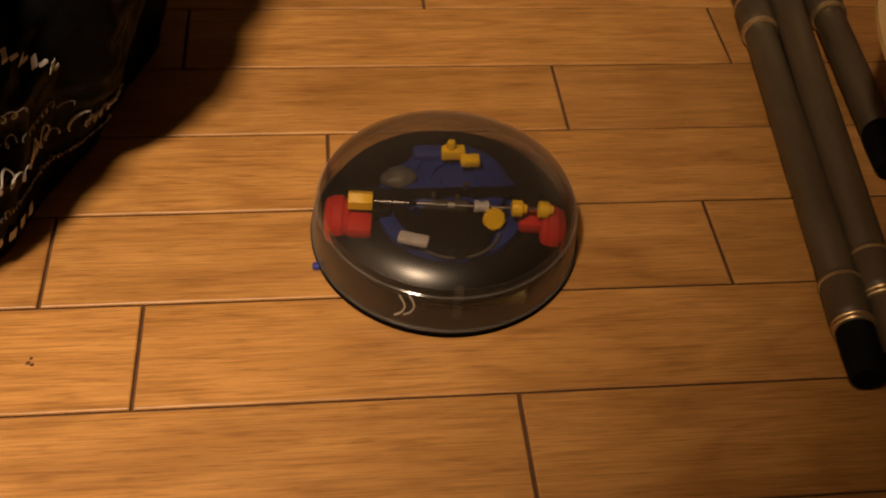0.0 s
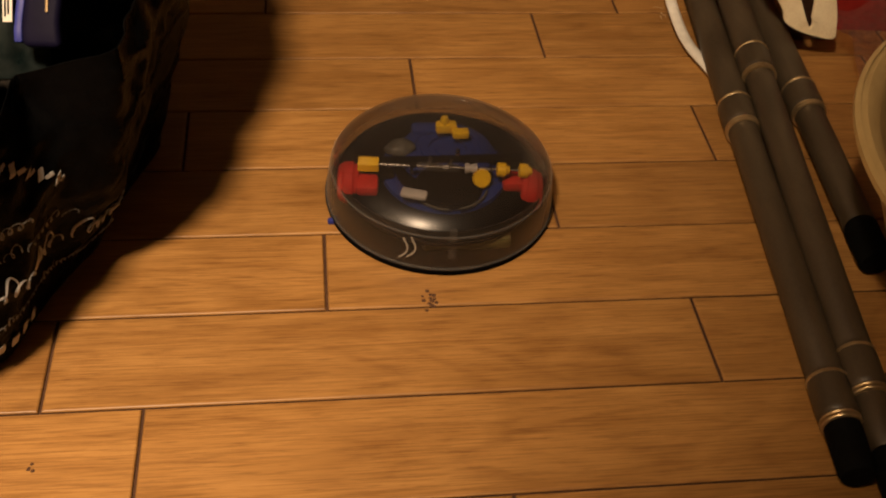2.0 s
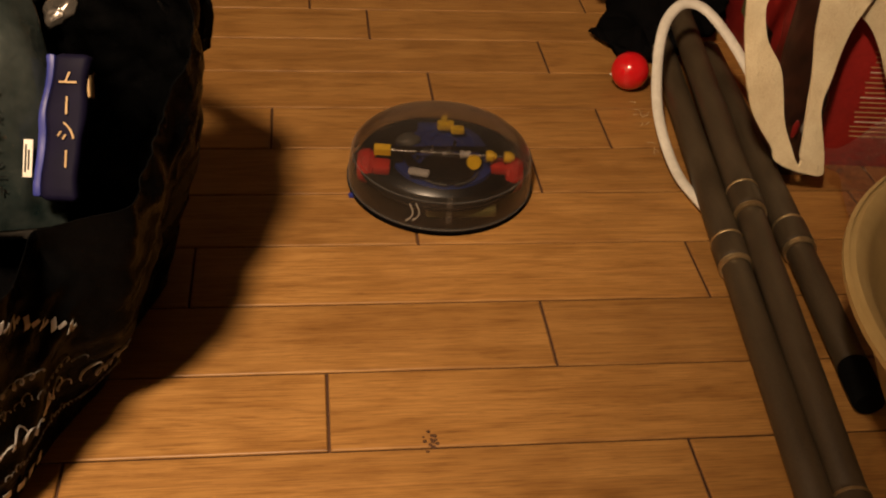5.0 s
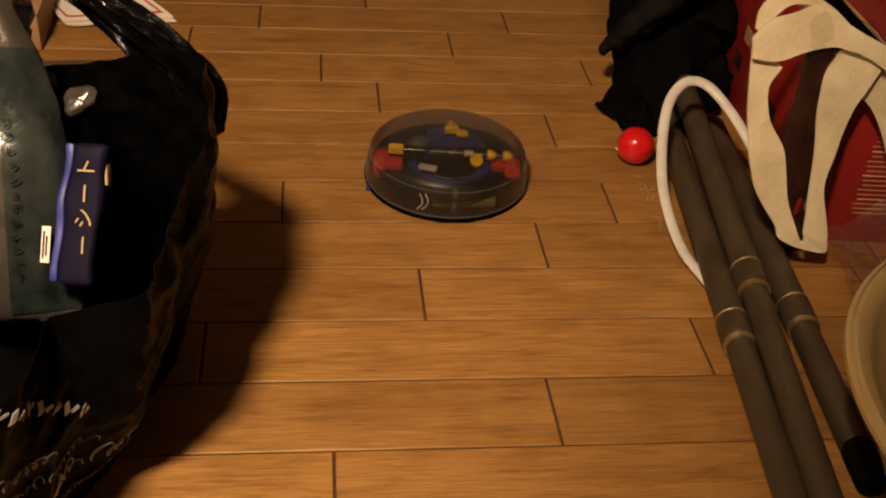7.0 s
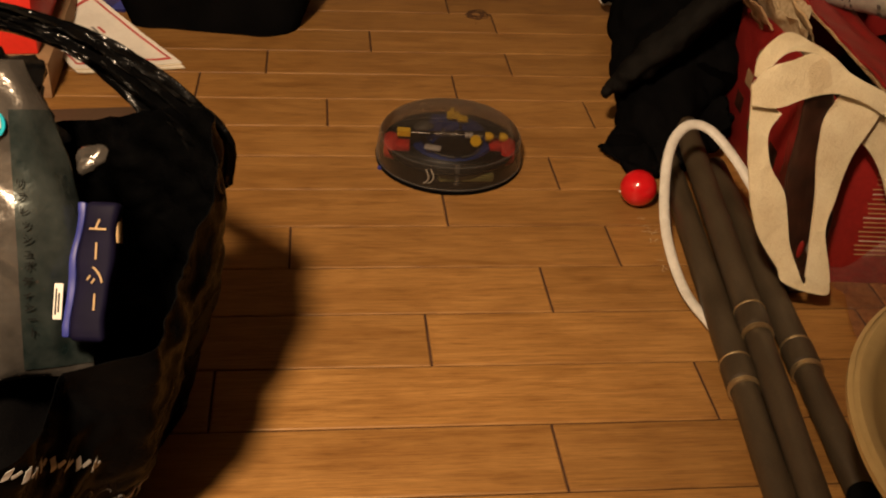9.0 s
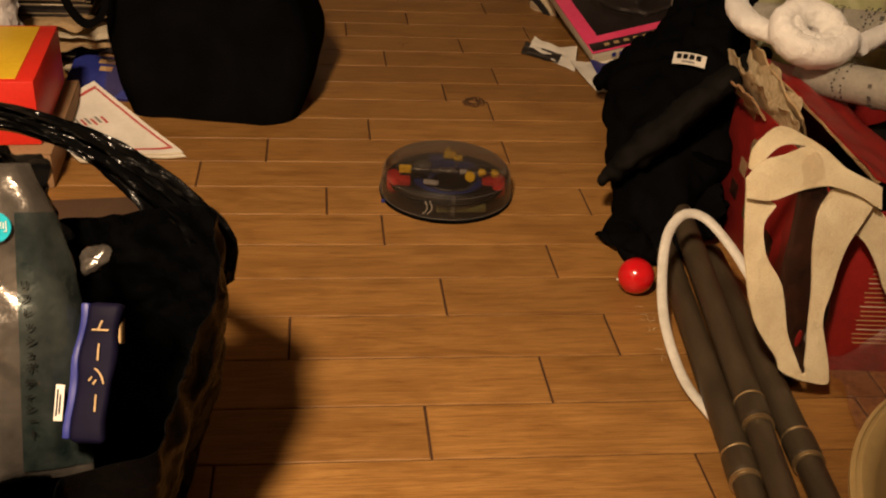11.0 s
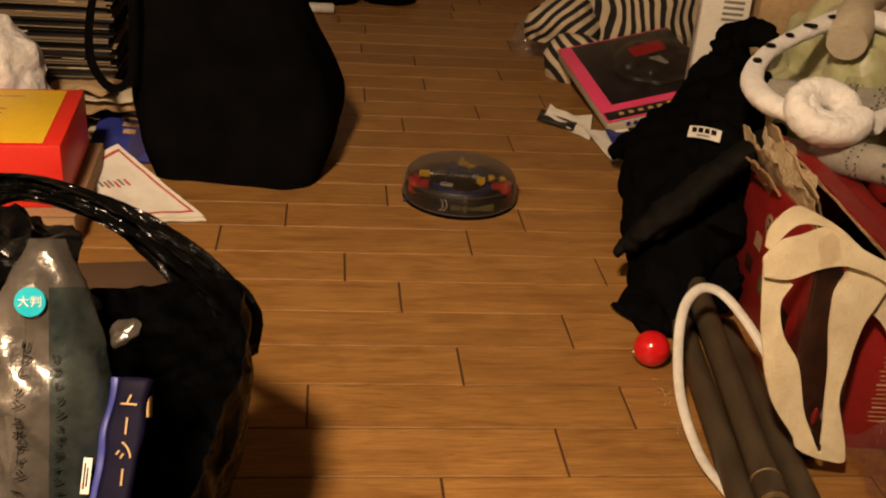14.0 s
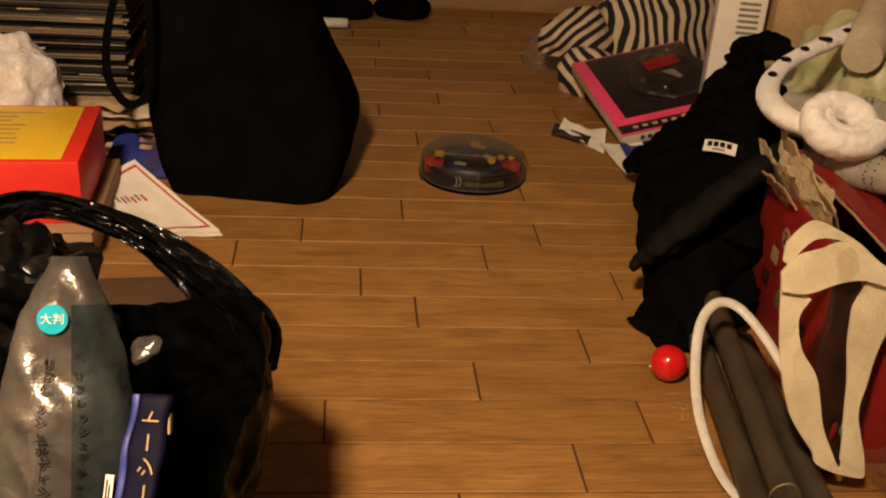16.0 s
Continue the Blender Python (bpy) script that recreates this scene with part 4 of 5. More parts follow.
# strap rows: centre of the webbing and half its width
LOOP = [
    ((0.372, 0.745, 0.281), (0.022, -0.004, -0.016)),
    ((0.368, 0.736, 0.242), (0.012, 0.000, 0.000)),
    ((0.375, 0.728, 0.202), (0.013, 0.001, 0.006)),
    ((0.393, 0.717, 0.157), (0.021, 0.002, 0.007)),
    ((0.409, 0.707, 0.111), (0.022, -0.001, -0.003)),
    ((0.434, 0.698, 0.069), (0.015, -0.001, -0.004)),
    ((0.445, 0.694, 0.051), (0.015, -0.000, -0.002)),
    ((0.474, 0.693, 0.046), (-0.014, 0.003, 0.012)),
    ((0.474, 0.696, 0.061), (-0.017, 0.001, 0.006)),
    ((0.466, 0.709, 0.118), (-0.009, -0.000, -0.000)),
    ((0.466, 0.719, 0.163), (-0.013, -0.000, -0.000)),
    ((0.466, 0.727, 0.202), (-0.019, 0.001, 0.005)),
    ((0.473, 0.737, 0.247), (-0.028, 0.001, 0.006)),
    ((0.492, 0.745, 0.281), (-0.030, 0.001, 0.005)),
]
OVER = [
    ((0.350, 0.746, 0.288), (0.003, -0.003, -0.014)),
    ((0.374, 0.748, 0.296), (0.011, -0.006, -0.027)),
    ((0.404, 0.750, 0.305), (0.014, -0.006, -0.028)),
    ((0.434, 0.752, 0.312), (0.016, -0.006, -0.028)),
    ((0.459, 0.750, 0.303), (0.010, -0.005, -0.022)),
    ((0.491, 0.747, 0.289), (0.006, -0.004, -0.017)),
    ((0.523, 0.743, 0.274), (0.003, -0.004, -0.017)),
]
ARC = [
    ((0.375, 0.789, 0.291), (0.004, -0.000, -0.002)),
    ((0.385, 0.794, 0.315), (0.009, -0.001, -0.005)),
    ((0.407, 0.798, 0.333), (0.004, -0.002, -0.010)),
    ((0.435, 0.797, 0.328), (0.002, -0.001, -0.006)),
    ((0.460, 0.794, 0.315), (-0.003, -0.001, -0.003)),
    ((0.493, 0.789, 0.289), (-0.004, -0.001, -0.005)),
    ((0.530, 0.783, 0.265), (-0.004, -0.001, -0.007)),
]


def rumpled(bm, amp, freq):
    for v in bm.verts:
        q = v.co * freq
        v.co += Vector((noise.noise(q), noise.noise(q + Vector((9, 2, 5))), noise.noise(q + Vector((4, 8, 1))))) * amp
    return bm


def webbing(rows, amp, freq, lift):
    return rumpled(ribbon([(Vector(c) + Vector(lift), Vector(h)) for c, h in rows], 0.0030), amp, freq)


strap = thing("webbing_strap", pose(0, 0, 0), "cream cotton webbing strap looped over the red box", "strap")
part("hanging_loop", webbing(LOOP, 0.0030, 19, (0, 0, 0)), M["webbing"], strap)
part("upper_fold", webbing([(c, tuple(0.82 * q for q in h)) for c, h in OVER], 0.0035, 17, (0, -0.006, 0.003)), M["webbing"], strap, "broad fold of the strap")
part("back_fold", webbing([(c, tuple(1.1 * q for q in h)) for c, h in ARC], 0.0030, 21, (0, 0, 0)), M["webbing"], strap, "shaded arching fold of the strap")
end = Vector(LOOP[-1][0])
part("side_end", webbing([((end.x - 0.03, end.y + 0.010, end.z - 0.012), (0.010, 0.002, 0.016)), ((end.x + 0.02, end.y + 0.004, end.z - 0.035), (0.012, 0.002, 0.016)), ((end.x + 0.06, end.y - 0.004, end.z - 0.075), (0.014, 0.0, 0.014)), ((end.x + 0.09, end.y - 0.008, end.z - 0.13), (0.016, 0.0, 0.010))], 0.003, 19, (0, 0, 0)), M["webbing"], strap, "loose end of the strap")


def bubble_sheet():
    rnd = random.Random(9)
    f = lambda u, v: Vector((0.505 + 0.30 * u, 0.565 + 0.17 * v, 0.012 + 0.11 * max(0.0, v - 0.25) ** 1.3 * (0.5 + u) + 0.022 * noise.noise(Vector((u * 5, v * 4, 1))) * (v + 0.2) + 0.012 * math.sin(7 * u + 3 * v) ** 2))
    p = thing("bubble_wrap", pose(0, 0, 0), "crumpled clear bubble wrap in front of the red box", "packing")
    part("film_sheet", sheet(f, 40, 24, 0.0008), M["bubble"], p)
    bm = bmesh.new()
    for i in range(26):
        for j in range(15):
            c = f((i + 0.5 + 0.5 * (j % 2)) / 27, (j + 0.5) / 15.5)
            own = lathe([(0.0048, 0.0), (0.0042, 0.002), (0.0025, 0.0034), (0.0003, 0.0038)], 7)
            bmesh.ops.translate(own, vec=c + Vector((0, 0, 0.0006)), verts=own.verts)
            joined(bm, own)
    tagged(part("bubble_layer", bm, M["bubble"], p), kind="stuff")


bubble_sheet()


def leaning(bm):
    for v in bm.verts:
        v.co.x -= 0.17 * v.co.z
    return bm


pk = thing("film_pouch", pose(0.486, 0.748, 0), "dark goods in a clear film pouch behind the strap", "pouch")
part("goods", leaning(heap((0.032, 0.009, 0.205), 81, 0.006, 14, 4)), M["maroon"], pk)
part("film", leaning(heap((0.036, 0.013, 0.215), 82, 0.005, 22, 5, ridge=1.0)), M["film_thin"], pk, "wrinkled clear film")
for x, y, z, rx, rz, m_ in ((0.008, -0.0125, 0.052, 0.0045, 0.012, "gold_print"), (-0.009, -0.0125, 0.074, 0.004, 0.013, "carton_red"), (0.004, -0.012, 0.078, 0.005, 0.010, "print_grey")):
    pic = heap((rx, 0.0018, rz), z * 100, 0.0008, 90, 3, False)
    bmesh.ops.translate(pic, vec=(x - 0.17 * z, y, z), verts=pic.verts)
    part("picture", pic, M[m_], pk)


# ---- black jacket heap with a white label ----
def creased(bm, amp, freq, seed):
    """Cloth folds: ridged noise along the normals, nothing below the floor."""
    bm.normal_update()
    off = Vector((seed, seed * 2.3, seed * 0.7))
    for v in bm.verts:
        q = v.co + off
        k = (0.35 - abs(noise.noise(q * freq))) * amp * 2 + (0.3 - abs(noise.noise(Vector((q.x * freq * 2.6 + q.z * 9, q.y * freq * 1.2, q.z * freq * 2))))) * amp
        v.co += v.normal * k
        v.co.z = max(v.co.z, 0.002)
    return bm


def jacket():
    j = thing("jacket", pose(0, 0, 0), "crumpled black jacket with a white label against the box", "jacket")
    wide = lambda pts: (lambda t: pts[min(int(t * (len(pts) - 1)), len(pts) - 2)] * (1 - (t * (len(pts) - 1) - min(int(t * (len(pts) - 1)), len(pts) - 2))) + pts[min(int(t * (len(pts) - 1)), len(pts) - 2) + 1] * (t * (len(pts) - 1) - min(int(t * (len(pts) - 1)), len(pts) - 2)))
    main = tube([(0.335, 1.09, 0.020), (0.395, 1.17, 0.045), (0.445, 1.28, 0.085), (0.490, 1.40, 0.110), (0.545, 1.53, 0.125), (0.600, 1.63, 0.165), (0.650, 1.71, 0.235), (0.668, 1.745, 0.285)], wide((0.035, 0.075, 0.105, 0.130, 0.125, 0.100, 0.070, 0.030)), 56, 16, flat=0.85)
    creased(main, 0.015, 11, 1.0)
    low = tube([(0.300, 1.125, 0.012), (0.345, 1.075, 0.016), (0.395, 1.075, 0.020), (0.45, 1.12, 0.03), (0.50, 1.18, 0.05)], wide((0.012, 0.035, 0.045, 0.045, 0.04)), 28, 14, flat=0.6)
    back = tube([(0.455, 1.76, 0.03), (0.47, 1.68, 0.07), (0.50, 1.58, 0.11), (0.55, 1.52, 0.16)], wide((0.02, 0.05, 0.06, 0.05)), 28, 14, flat=0.8)
    right = tube([(0.49, 1.20, 0.10), (0.52, 1.32, 0.17), (0.56, 1.42, 0.21), (0.60, 1.52, 0.24), (0.65, 1.60, 0.27)], wide((0.05, 0.06, 0.065, 0.06, 0.04)), 32, 14, flat=0.8)
    for bm, amp, fr, sd in ((back, 0.014, 16, 3.0), (right, 0.014, 16, 4.0)):
        creased(bm, amp, fr, sd)
    part("body", main, M["cloth_black"], j)
    part("hem", creased(low, 0.014, 20, 2.0), M["cloth_black"], j)
    part("back_panel", back, M["cloth_black"], j)
    part("front_panel", right, M["cloth_black"], j)
    sleeve = tube([(0.318, 1.205, 0.070), (0.345, 1.19, 0.112), (0.385, 1.178, 0.158), (0.440, 1.190, 0.205), (0.495, 1.212, 0.243), (0.56, 1.25, 0.268)], wide((0.022, 0.046, 0.052, 0.050, 0.048, 0.040)), 36, 16, flat=0.5)
    part("sleeve", creased(sleeve, 0.006, 22, 5.0), M["cloth_dark"], j, "charcoal sleeve laid across")
    part("collar", creased(tube([(0.62, 1.71, 0.27), (0.655, 1.74, 0.305), (0.69, 1.70, 0.32), (0.715, 1.64, 0.31)], wide((0.02, 0.034, 0.034, 0.02)), 24, 14, flat=0.55), 0.008, 30, 6.0), M["cloth_black"], j)
    # label, lying on the cloth
    a, across, up = Vector((0.488, 1.358, 0.2270)), Vector((0.050, -0.056, 0.010)), Vector((0.0090, 0.0210, 0.0135))

    def lie(u, v, lift=0.0):
        return a + across * (u - 0.5) * 0.84 + up * (v - 0.5) + Vector((-0.5, -0.3, 0.8)) * (0.004 * math.sin(3.1 * u) + lift)

    part("label_patch", sheet(lambda u, v: lie(u, v), 12, 6, 0.0014), M["paper"], j, "white woven label")
    for k in range(4):
        part("label_bar", sheet(lambda u, v, k=k: lie(0.12 + 0.20 * k + 0.15 * u, 0.42 + 0.42 * v, 0.0016), 3, 3, 0.0006), M["ink"], j)
    part("label_bar", sheet(lambda u, v: lie(0.3 + 0.4 * u, 0.12 + 0.14 * v, 0.0016), 3, 3, 0.0006), M["print_grey"], j)
    return j


jacket()


# ---- things on and behind the box: hairband, newspapers, wraps ----
hb = thing("hairband", pose(0, 0, 0), "white fluffy towelling hairband with black spots on the box", "hairband")
fuzz = lambda t: 0.018 + 0.003 * math.sin(13 * t)
part("band", fluff(tube([(0.545, 1.135, 0.345), (0.515, 1.20, 0.345), (0.528, 1.30, 0.350), (0.590, 1.40, 0.366), (0.690, 1.48, 0.386), (0.800, 1.54, 0.402), (0.880, 1.46, 0.398), (0.850, 1.32, 0.378), (0.76, 1.20, 0.352), (0.66, 1.13, 0.335)], fuzz, 28, 26, flat=0.8), 0.0016, 120), M["towel"], hb)
coil = []
for i in range(24):
    a = 2 * math.pi * i / 15 + 2.6
    rr = 0.022 + 0.0010 * i
    coil.append((0.572 + rr * math.cos(a) * 1.15, 1.112 + rr * math.sin(a) * 0.85, 0.362 + rr * math.sin(a) * 0.50))
part("rolled_end", fluff(tube(coil, lambda t: 0.017 + 0.006 * t, 24, 8, flat=1.25), 0.0022, 90), M["towel"], hb, "rolled up white towelling")
for x, y, z, s in ((0.690, 1.485, 0.406, 0.012), (0.590, 1.408, 0.387, 0.009), (0.640, 1.45, 0.396, 0.008), (0.805, 1.270, 0.385, 0.013), (0.545, 1.345, 0.378, 0.008), (0.745, 1.52, 0.415, 0.008)):
    y, z = y - 0.013, z - 0.006
    sp = heap((s, s * 0.8, 0.0035), x * 10, 0.001, 60, 3, False)
    bmesh.ops.translate(sp, vec=(x, y, z), verts=sp.verts)
    part("spot", sp, M["ink"], hb, "black spot")


def newspaper(at, turn, ln, rad, seed):
    n_ = thing("rolled_newspaper", Matrix.Translation(at) @ turn, "rolled grey newspaper with small print on the box", "newspaper", "rolled newspapers")
    rings = []
    for j in range(14):
        z = ln * (j / 13 - 0.5)
        ring = []
        for i in range(70):
            t = i / 69
            a = t * 2 * math.pi * 2.6 + seed
            r = rad * (0.45 + 0.55 * t) * (1 + 0.05 * noise.noise(Vector((a * 0.4, z * 9, seed))))
            ring.append((r * math.cos(a), r * math.sin(a), z))
        rings.append(ring)
    bm = loft(rings, closed=False)
    bmesh.ops.solidify(bm, geom=bm.faces[:], thickness=0.0012)
    part("roll", bm, M["newsprint"], n_)
    rnd = random.Random(seed)
    for c, (z, tall, count) in enumerate(((0.42, 0.003, 34), (0.385, 0.003, 34), (0.33, 0.009, 20), (0.25, 0.010, 16), (0.20, 0.003, 34), (0.17, 0.003, 34), (0.14, 0.003, 34), (0.02, 0.003, 34), (-0.02, 0.003, 34), (-0.12, 0.007, 18), (-0.25, 0.003, 34), (-0.29, 0.003, 34))):
        for k in range(count):
            if rnd.random() < 0.32:
                continue
            a = 2 * math.pi * (k + rnd.uniform(-0.2, 0.2)) / count
            bm = box(0.0010, 2 * math.pi * rad / count * rnd.uniform(0.35, 0.7), tall * rnd.uniform(0.6, 1), (rad * 1.02, 0, ln * z + rnd.uniform(-0.003, 0.003)), 0)
            bmesh.ops.rotate(bm, cent=(0, 0, 0), matrix=Matrix.Rotation(a, 3, "Z"), verts=bm.verts)
            part("print_bar", bm, M["faded_ink"], n_)
    return n_


newspaper((0.668, 0.985, 0.316), Euler((radians(82), radians(0), radians(28))).to_matrix().to_4x4(), 0.34, 0.030, 1)
newspaper((0.70, 1.27, 0.325), Euler((radians(80), radians(0), radians(40))).to_matrix().to_4x4(), 0.30, 0.030, 2)
newspaper((0.83, 1.18, 0.325), Euler((radians(84), radians(0), radians(20))).to_matrix().to_4x4(), 0.34, 0.026, 3)
fill = thing("wrapped_clothes", BX @ pose(0.02, 0.0, 0.006), "folded dark cloth filling the red box", "cloth")
part("fold", heap((0.165, 0.20, 0.16), 21, 0.02, 8, 4), M["cloth_dark"], fill)
gw = thing("paper_wrap", pose(0.86, 1.60, 0), "pale green and cream wrapping paper bundle beside the box", "bundle")
part("wrap", heap((0.16, 0.19, 0.24), 14, 0.04, 9, 5, ridge=1.0), M["green_film"], gw)
part("wrap_end", tube([(-0.10, -0.14, 0.375), (-0.03, -0.02, 0.41), (0.05, 0.10, 0.42)], lambda t: 0.036 + 0.004 * math.sin(9 * t), 16), M["paper_cream"], gw, "cream rolled end")
tn = thing("tan_carton", pose(1.02, 2.03, 0, 0, 0, -8), "large plain tan cardboard carton by the wall", "carton")
part("carton_body", box(0.46, 0.34, 0.62, (0, 0, 0), 0.004), M["paper_tan"], tn)
part("tape_strip", box(0.05, 0.0012, 0.60, (0.0, -0.171, 0.01), 0.0003), M["carton"], tn, "brown tape strip")
wb = thing("white_carton", pose(0.70, 1.93, 0, 0, 0, -12), "tall white carton with grey print standing on the floor", "carton")
part("carton", box(0.105, 0.07, 0.42, (0, 0, 0), 0.003), M["paper"], wb)
for i in range(6):
    part("print_bar", box(0.045, 0.0008, 0.006, (0.016, -0.0356, 0.36 - 0.013 * i), 0), M["print_grey"], wb)
part("print_bar", box(0.0008, 0.012, 0.2, (-0.0530, 0.0, 0.12), 0), M["print_grey"], wb)


# ---- magazine with pink cover, packed goods, striped bag, paper scraps ----
mg = thing("magazine", pose(0.60, 2.14, 0.068, 10, -12, 7), "thick pink bordered magazine lying on the floor", "magazine")
part("page_block", box(0.30, 0.37, 0.028, (0, 0, 0.0), 0.001), M["pages"], mg)
part("cover", box(0.304, 0.374, 0.003, (0, 0, 0.0282), 0.0008), M["pink"], mg, "pink glossy cover")
part("cover_picture", box(0.268, 0.300, 0.0012, (0.017, 0.030, 0.0314), 0.0003), M["cover_black"], mg, "dark cover picture")
part("cover_band", box(0.30, 0.034, 0.0012, (0.001, -0.166, 0.0314), 0.0003), M["cover_black"], mg)
part("title_band", box(0.065, 0.020, 0.0010, (0.04, -0.166, 0.0328), 0.0003), M["yellow"], mg, "yellow title band")
for i in range(5):
    part("print_bar", box(0.012, 0.011, 0.0008, (-0.11 + 0.024 * i, -0.166, 0.0328), 0), M["gold_print"], mg)
for i in range(8):
    part("print_bar", box(0.010, 0.0008, 0.010, (-0.10 + 0.018 * i, -0.1862, 0.009), 0), M["blue_print"], mg)
letters("lettering", "フレ", 0.017, M["ink"], mg, pose(0.04, -0.166, 0.0341))
pg = thing("film_packed_goods", pose(0.640, 2.16, 0.108, 10, -12, 7), "dark goods packed in clear glossy film on the magazine", "goods")
part("contents", heap((0.105, 0.11, 0.020), 31, 0.008, 16, 4), M["cover_black"], pg)
part("red_print", box(0.09, 0.04, 0.002, (-0.01, 0.03, 0.034), 0.0005, turn=Euler((radians(8), 0, radians(6))).to_matrix().to_4x4()), M["carton_red"], pg, "red printed strip")
part("film", heap((0.118, 0.125, 0.028), 32, 0.013, 22, 5, ridge=1.0), M["film_thin"], pg, "clear wrinkled film")
for i in range(5):
    part("print_bar", box(0.03 - 0.004 * i, 0.004, 0.0008, (-0.01 + 0.004 * i, -0.02 - 0.008 * i, 0.0365 - 0.0006 * i), 0), M["print_white"], pg)


def striped_bag():
    s = thing("striped_bag", pose(0.66, 2.56, 0), "beige and black striped cotton bag slumped on the floor", "bag")
    def add(radii, at, seed, turn, name, period, label=""):
        bm = heap(radii, seed, 0.022, 8, 5, ridge=0.8)
        uv = bm.loops.layers.uv.new("UVMap")
        for f in bm.faces:
            for lp in f.loops:
                q = lp.vert.co
                lp[uv].uv = (q.x * math.cos(turn) + (q.z + 0.4 * q.y) * math.sin(turn) + 0.02 * noise.noise(q * 9), q.z)
        bmesh.ops.translate(bm, vec=at, verts=bm.verts)
        return part(name, bm, M["stripes"], s, label)
    add((0.21, 0.13, 0.165), (0.06, 0.02, 0), 41, 0.10, "body", 0.03)
    add((0.085, 0.075, 0.075), (-0.20, -0.07, 0.075), 42, 2.3, "folded_corner", 0.03, "folded striped corner")
    add((0.07, 0.06, 0.07), (-0.165, -0.19, 0.0), 43, 0.5, "gathered_end", 0.03)
    return s


striped_bag()
wbk = thing("clear_bag", pose(0.40, 2.60, 0), "crumpled clear plastic bag beside the striped bag", "bag")
part("film", heap((0.05, 0.05, 0.065), 51, 0.02, 20, 4), M["film"], wbk)


def scrap(name, label, corners, lift, material, seed, n=14):
    a, b, c, d = (Vector(q) for q in corners)
    f = lambda u, v: a.lerp(b, u).lerp(d.lerp(c, u), v) + Vector((0, 0, 0.002 + lift * (4 * (u - 0.5) ** 2 * v + 0.6 * v * v) + 0.004 * noise.noise(Vector((u * 4, v * 4, seed)))))
    o = thing(name, pose(0, 0, 0), label, "paper")
    part("leaf", sheet(f, n, n, 0.0008), material, o)
    return o, f


scrap("paper_scrap", "crumpled white paper scrap on the floor by the magazine", ((0.345, 2.04, 0), (0.43, 1.90, 0), (0.46, 2.02, 0), (0.37, 2.09, 0)), 0.012, M["paper"], 1)
scrap("printed_scrap", "dark printed paper scrap on the floor", ((0.325, 2.02, 0), (0.40, 1.95, 0.001), (0.42, 2.0, 0.001), (0.35, 2.09, 0.001)), 0.003, M["cover_black"], 2)
scrap("leaflet", "white leaflet with a blue edge sticking out under the jacket", ((0.452, 1.77, 0), (0.53, 1.80, 0), (0.53, 1.95, 0.004), (0.425, 1.94, 0.004)), 0.006, M["paper"], 3)
scrap("blue_leaflet", "blue and white leaflet under the jacket", ((0.475, 1.81, 0.004), (0.56, 1.82, 0.004), (0.56, 1.93, 0.008), (0.47, 1.93, 0.008)), 0.006, M["blue_print"], 5)


# ---- the cluttered side: boxes, papers, magazines, tote bag ----
carton_ = thing("brown_carton", pose(-0.80, 1.46, 0, 0, 0, 3), "plain brown cardboard carton under the red box", "carton")
part("carton_body", box(0.40, 0.34, 0.062, (0, 0, 0), 0.003), M["carton"], carton_)
part("lid_flap", box(0.404, 0.17, 0.003, (0, -0.086, 0.0622), 0.001), M["carton"], carton_)
rb = thing("red_yellow_box", pose(-0.80, 1.46, 0.066, 0, 0, 4), "red box with a yellow printed lid on a carton", "box")
part("box_body", box(0.36, 0.285, 0.112, (0, 0, 0), 0.003), M["box_red"], rb)
part("lid_panel", box(0.318, 0.262, 0.0012, (-0.008, 0.0, 0.1122), 0.0003), M["box_yellow"], rb, "yellow printed lid panel")
rnd = random.Random(6)
for i in range(9):
    part("print_bar", box(rnd.uniform(0.10, 0.2), 0.004, 0.0008, (-0.02 + rnd.uniform(-0.02, 0.02), 0.095 - 0.022 * i, 0.1136), 0), M["carton"], rb)
wbag = thing("white_plastic_bag", pose(-0.84, 1.70, 0.0), "crumpled white plastic bag behind the red box", "bag")
part("film", heap((0.13, 0.09, 0.185), 61, 0.020, 14, 5, ridge=0.7), M["white_bag"], wbag)

o, f = scrap("paper_sheet", "white sheets with a pink border curled on the floor", ((-0.575, 1.40, 0.009), (-0.395, 1.432, 0.006), (-0.585, 1.655, 0.03), (-0.70, 1.58, 0.02)), 0.014, M["paper"], 7, 18)
for k in range(4):
    part("under_sheet", sheet(lambda u, v, k=k: f(u, v) + Vector((0.003 * k - 0.002, -0.003 * k, 0.0)) - Vector((0, 0, 0.0014 * (k + 1))), 14, 14, 0.0006), M["paper_cream"] if k % 2 else M["paper"], o)
for k, (u0, u1, v0, v1) in enumerate(((0.05, 0.95, 0.05, 0.075), (0.05, 0.95, 0.925, 0.95), (0.05, 0.075, 0.08, 0.92), (0.925, 0.95, 0.08, 0.92))):
    part("printed_border", sheet(lambda u, v, q=(u0, u1, v0, v1): f(q[0] + (q[1] - q[0]) * u, q[2] + (q[3] - q[2]) * v) + Vector((0, 0, 0.0012)), 8, 8, 0.0003), M["ink_red"], o)
for k in range(6):
    part("print_bar", sheet(lambda u, v, k=k: f(0.34 + 0.06 * k + 0.03 * u, 0.52 + 0.09 * v - 0.02 * (k % 2)) + Vector((0, 0, 0.0013)), 3, 6, 0.0003), M["ink_red"] if k % 2 else M["print_grey"], o)

rnd = random.Random(12)


